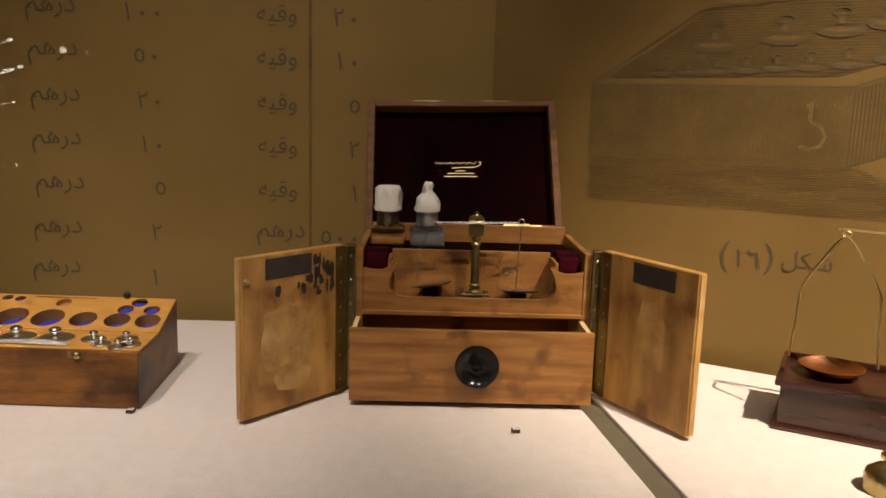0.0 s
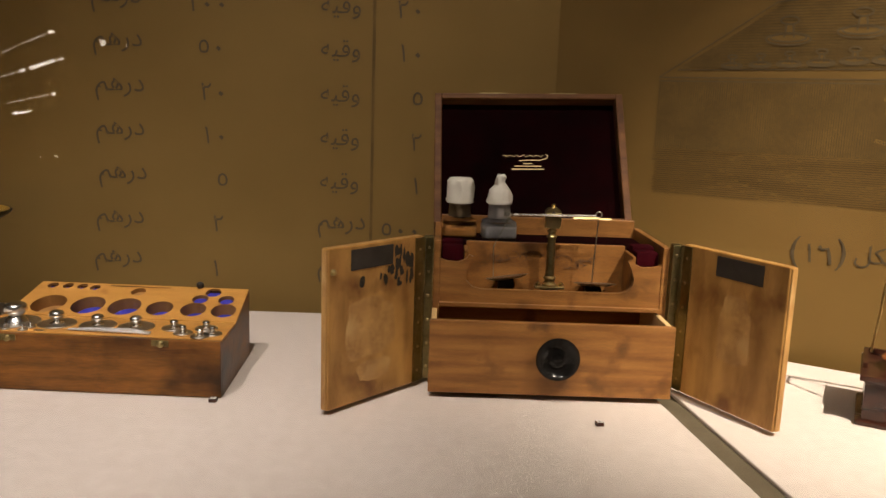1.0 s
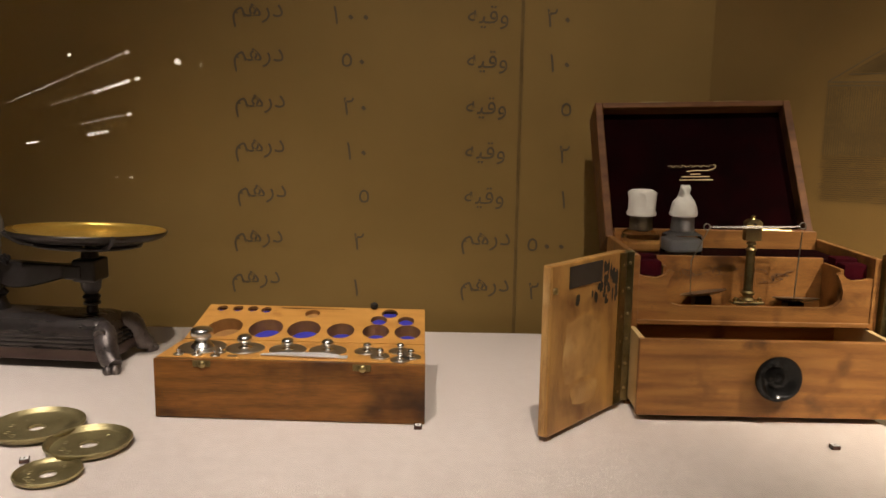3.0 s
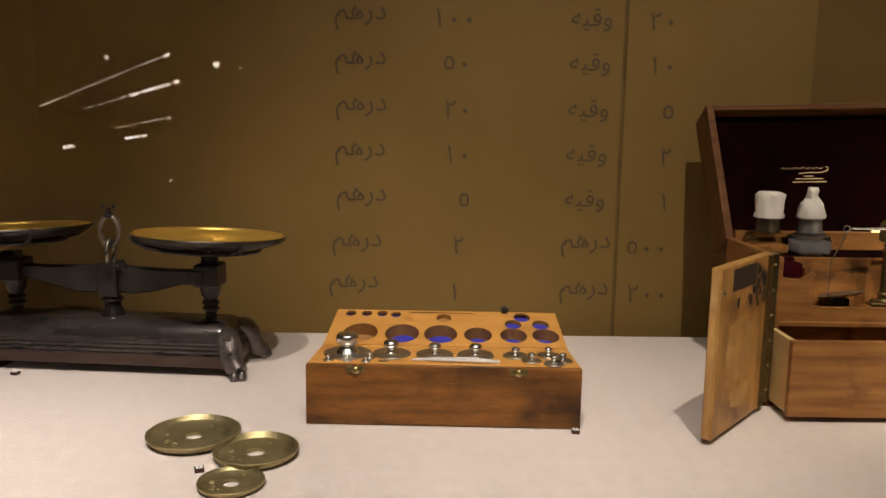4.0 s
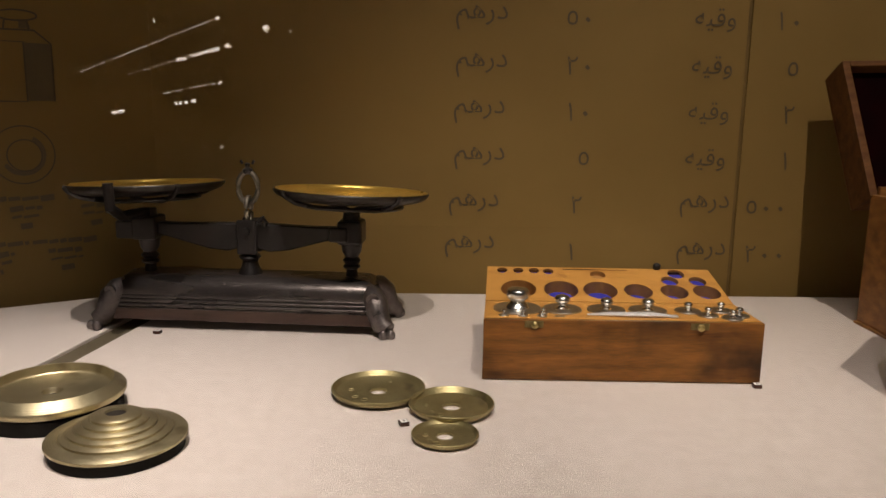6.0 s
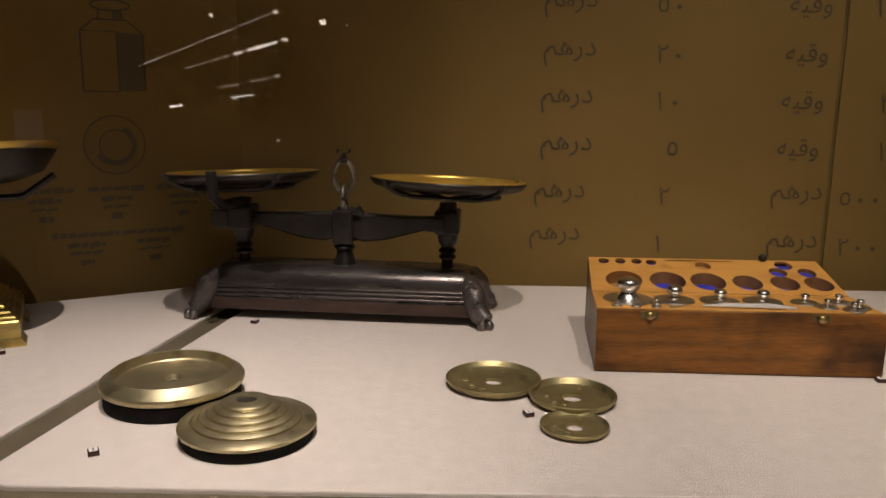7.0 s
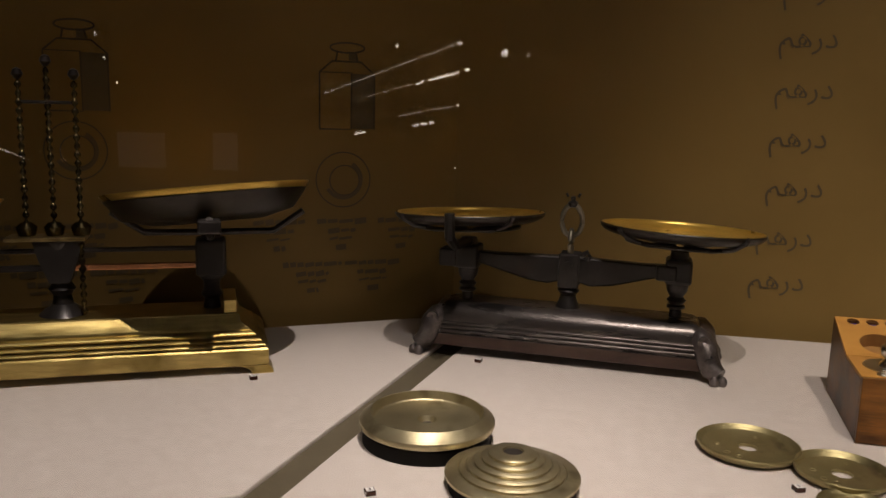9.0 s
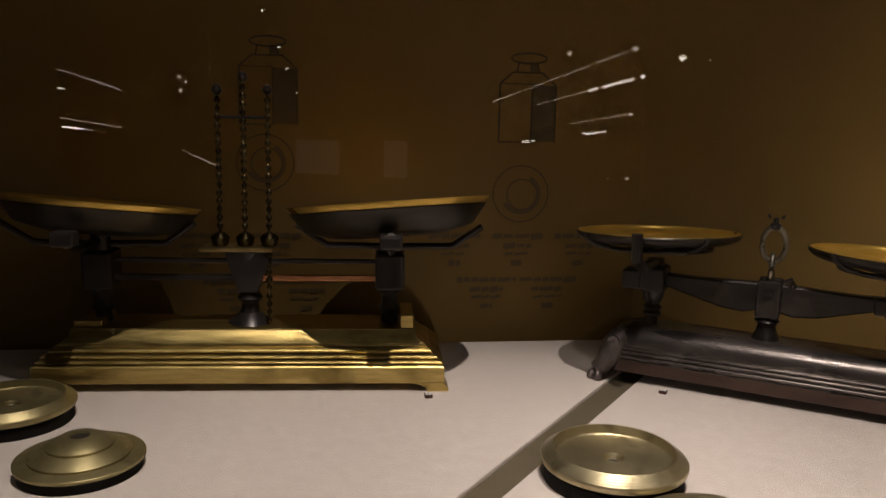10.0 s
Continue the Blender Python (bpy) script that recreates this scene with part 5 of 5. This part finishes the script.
        post = part("pan_post", lathe([(0, 0.074), (0.012, 0.075), (0.010, 0.088), (0.015, 0.094), (0.011, 0.102), (0.011, 0.112), (0.016, 0.118), (0.014, 0.150), (0.013, 0.196), (0, 0.197)], 20), M_IRON, s, m=pose(x, 0, 0), smooth=True)
        part("stirrup", bx(-0.020, 0.020, -0.022, 0.022, 0.122, 0.172, 0.004), M_IRON, post)
        part("bracket", bx(-0.014, 0.014, -0.130, -0.108, 0.196, 0.214, 0.003), M_IRON, post)
        part("cradle_arm", tube([(0, 0, 0.186), (0, -0.07, 0.184), (0, -0.112, 0.196), (0, -0.126, 0.214)], 0.005, 8), M_IRON, post, smooth=True)
        part("cradle_arm", tube([(-0.125, -0.01, 0.210), (-0.085, 0, 0.181), (0, 0, 0.180), (0.085, 0, 0.181), (0.125, -0.01, 0.210)], 0.0045, 8), M_IRON, post, smooth=True)
        pan = part("pan", lathe([(0, 0), (0.07, 0.001), (0.105, 0.010), (0.124, 0.034), (0.1285, 0.040)] + [(0.1285 * q / 12, 0.002 + 0.0395 * (q / 12) ** 4) for q in range(12, -1, -1)], 72), M_PANGOLD, s, "deep brass pan, bright inside", pose(x, 0, 0.196, -7.0, 4.5 * -sx, 0) @ Matrix.Scale(1.07 if sx > 0 else 0.98, 4), True)
        part("pan_underside", lathe([(0, -0.0006), (0.07, 0.0002), (0.1055, 0.0095), (0.1245, 0.0335), (0.1250, 0.0330), (0.106, 0.0085), (0.07, -0.001), (0, -0.002)], 72), M_PANOUT, pan, "dark underside of the pan", smooth=True)


gilt_scale()


# ---- copper-pan box scale and bell weight ----
def box_scale():
    s = thing("box_scale", pose(0.651, 1.036, 0, 0, 0, -28.5), "dark mahogany box scale with a hanging copper pan", "scale")
    L, D = 0.34, 0.115
    part("plinth_moulding", bx(-0.004, L, -0.004, D, 0.0, 0.007, 0.002), M_MAHOG, s)
    part("box", bx(0.003, L - 0.004, 0.003, D - 0.004, 0.007, 0.058), M_MAHOG, s)
    part("top_moulding", bx(-0.004, L, -0.004, D, 0.058, 0.066, 0.002), M_MAHOG, s)
    part("top_rim", bx(-0.002, 0.004, 0.03, D - 0.002, 0.066, 0.074, 0.001), M_MAHOG, s)
    part("top_rim", bx(0.004, L, D - 0.008, D - 0.002, 0.066, 0.074, 0.001), M_MAHOG, s)
    part("pan", lathe([(0, 0.0665), (0.019, 0.0667), (0.031, 0.071), (0.0385, 0.0785), (0.0398, 0.080), (0.0388, 0.0805), (0.030, 0.0735), (0.018, 0.0695), (0, 0.069)], 48), M_COPPER, s, "shallow polished copper pan", pose(0.058, 0.052, 0.0), True)
    for sx in (-1, 1):
        part("wire", tube([(0.058, 0.052, 0.249), (0.058 + sx * 0.010, 0.052, 0.239), (0.058 + sx * 0.036, 0.052, 0.196), (0.058 + sx * 0.046, 0.052, 0.175), (0.058 + sx * 0.0475, 0.052, 0.135), (0.058 + sx * 0.052, 0.052, 0.083)], 0.0016, 8), M_BRASS, s, "thin brass stirrup wire", smooth=True)
    part("hook", tube([(0.058 + 0.005 * math.sin(a), 0.052, 0.251 + 0.004 * math.cos(a)) for a in [2 * math.pi * i / 12 for i in range(13)]], 0.0012, 6), M_BRASS, s, smooth=True)
    part("beam", tube([(0.048, 0.052, 0.257), (0.10, 0.052, 0.256), (0.20, 0.052, 0.254), (0.25, 0.052, 0.254)], 0.0028, 8, taper=[0.5, 0.9, 1.3, 1.5]), M_BRASS, s, "brass beam", smooth=True)
    part("pillar", lathe([(0, 0.066), (0.014, 0.066), (0.007, 0.075), (0.006, 0.25), (0.009, 0.256), (0, 0.262)], 20), M_BRASS, s, m=pose(0.25, 0.052, 0), smooth=True)


box_scale()


def bell_weight():
    b = thing("bell_weight", pose(0.702, 0.866, 0), "turned yellow brass bell-shaped weight", "weight")
    part("body", lathe([(0, 0), (0.0255, 0), (0.0262, 0.004), (0.0250, 0.007), (0.0258, 0.010), (0.0255, 0.018), (0.0235, 0.023), (0.017, 0.028), (0.010, 0.031), (0, 0.032)], 48), M_BRASS, b, smooth=True)
    part("knob", lathe([(0, 0.031), (0.008, 0.031), (0.0065, 0.034), (0.0115, 0.038), (0.0115, 0.042), (0.007, 0.0455), (0, 0.0465)], 24), M_BRASS, b, smooth=True)


bell_weight()
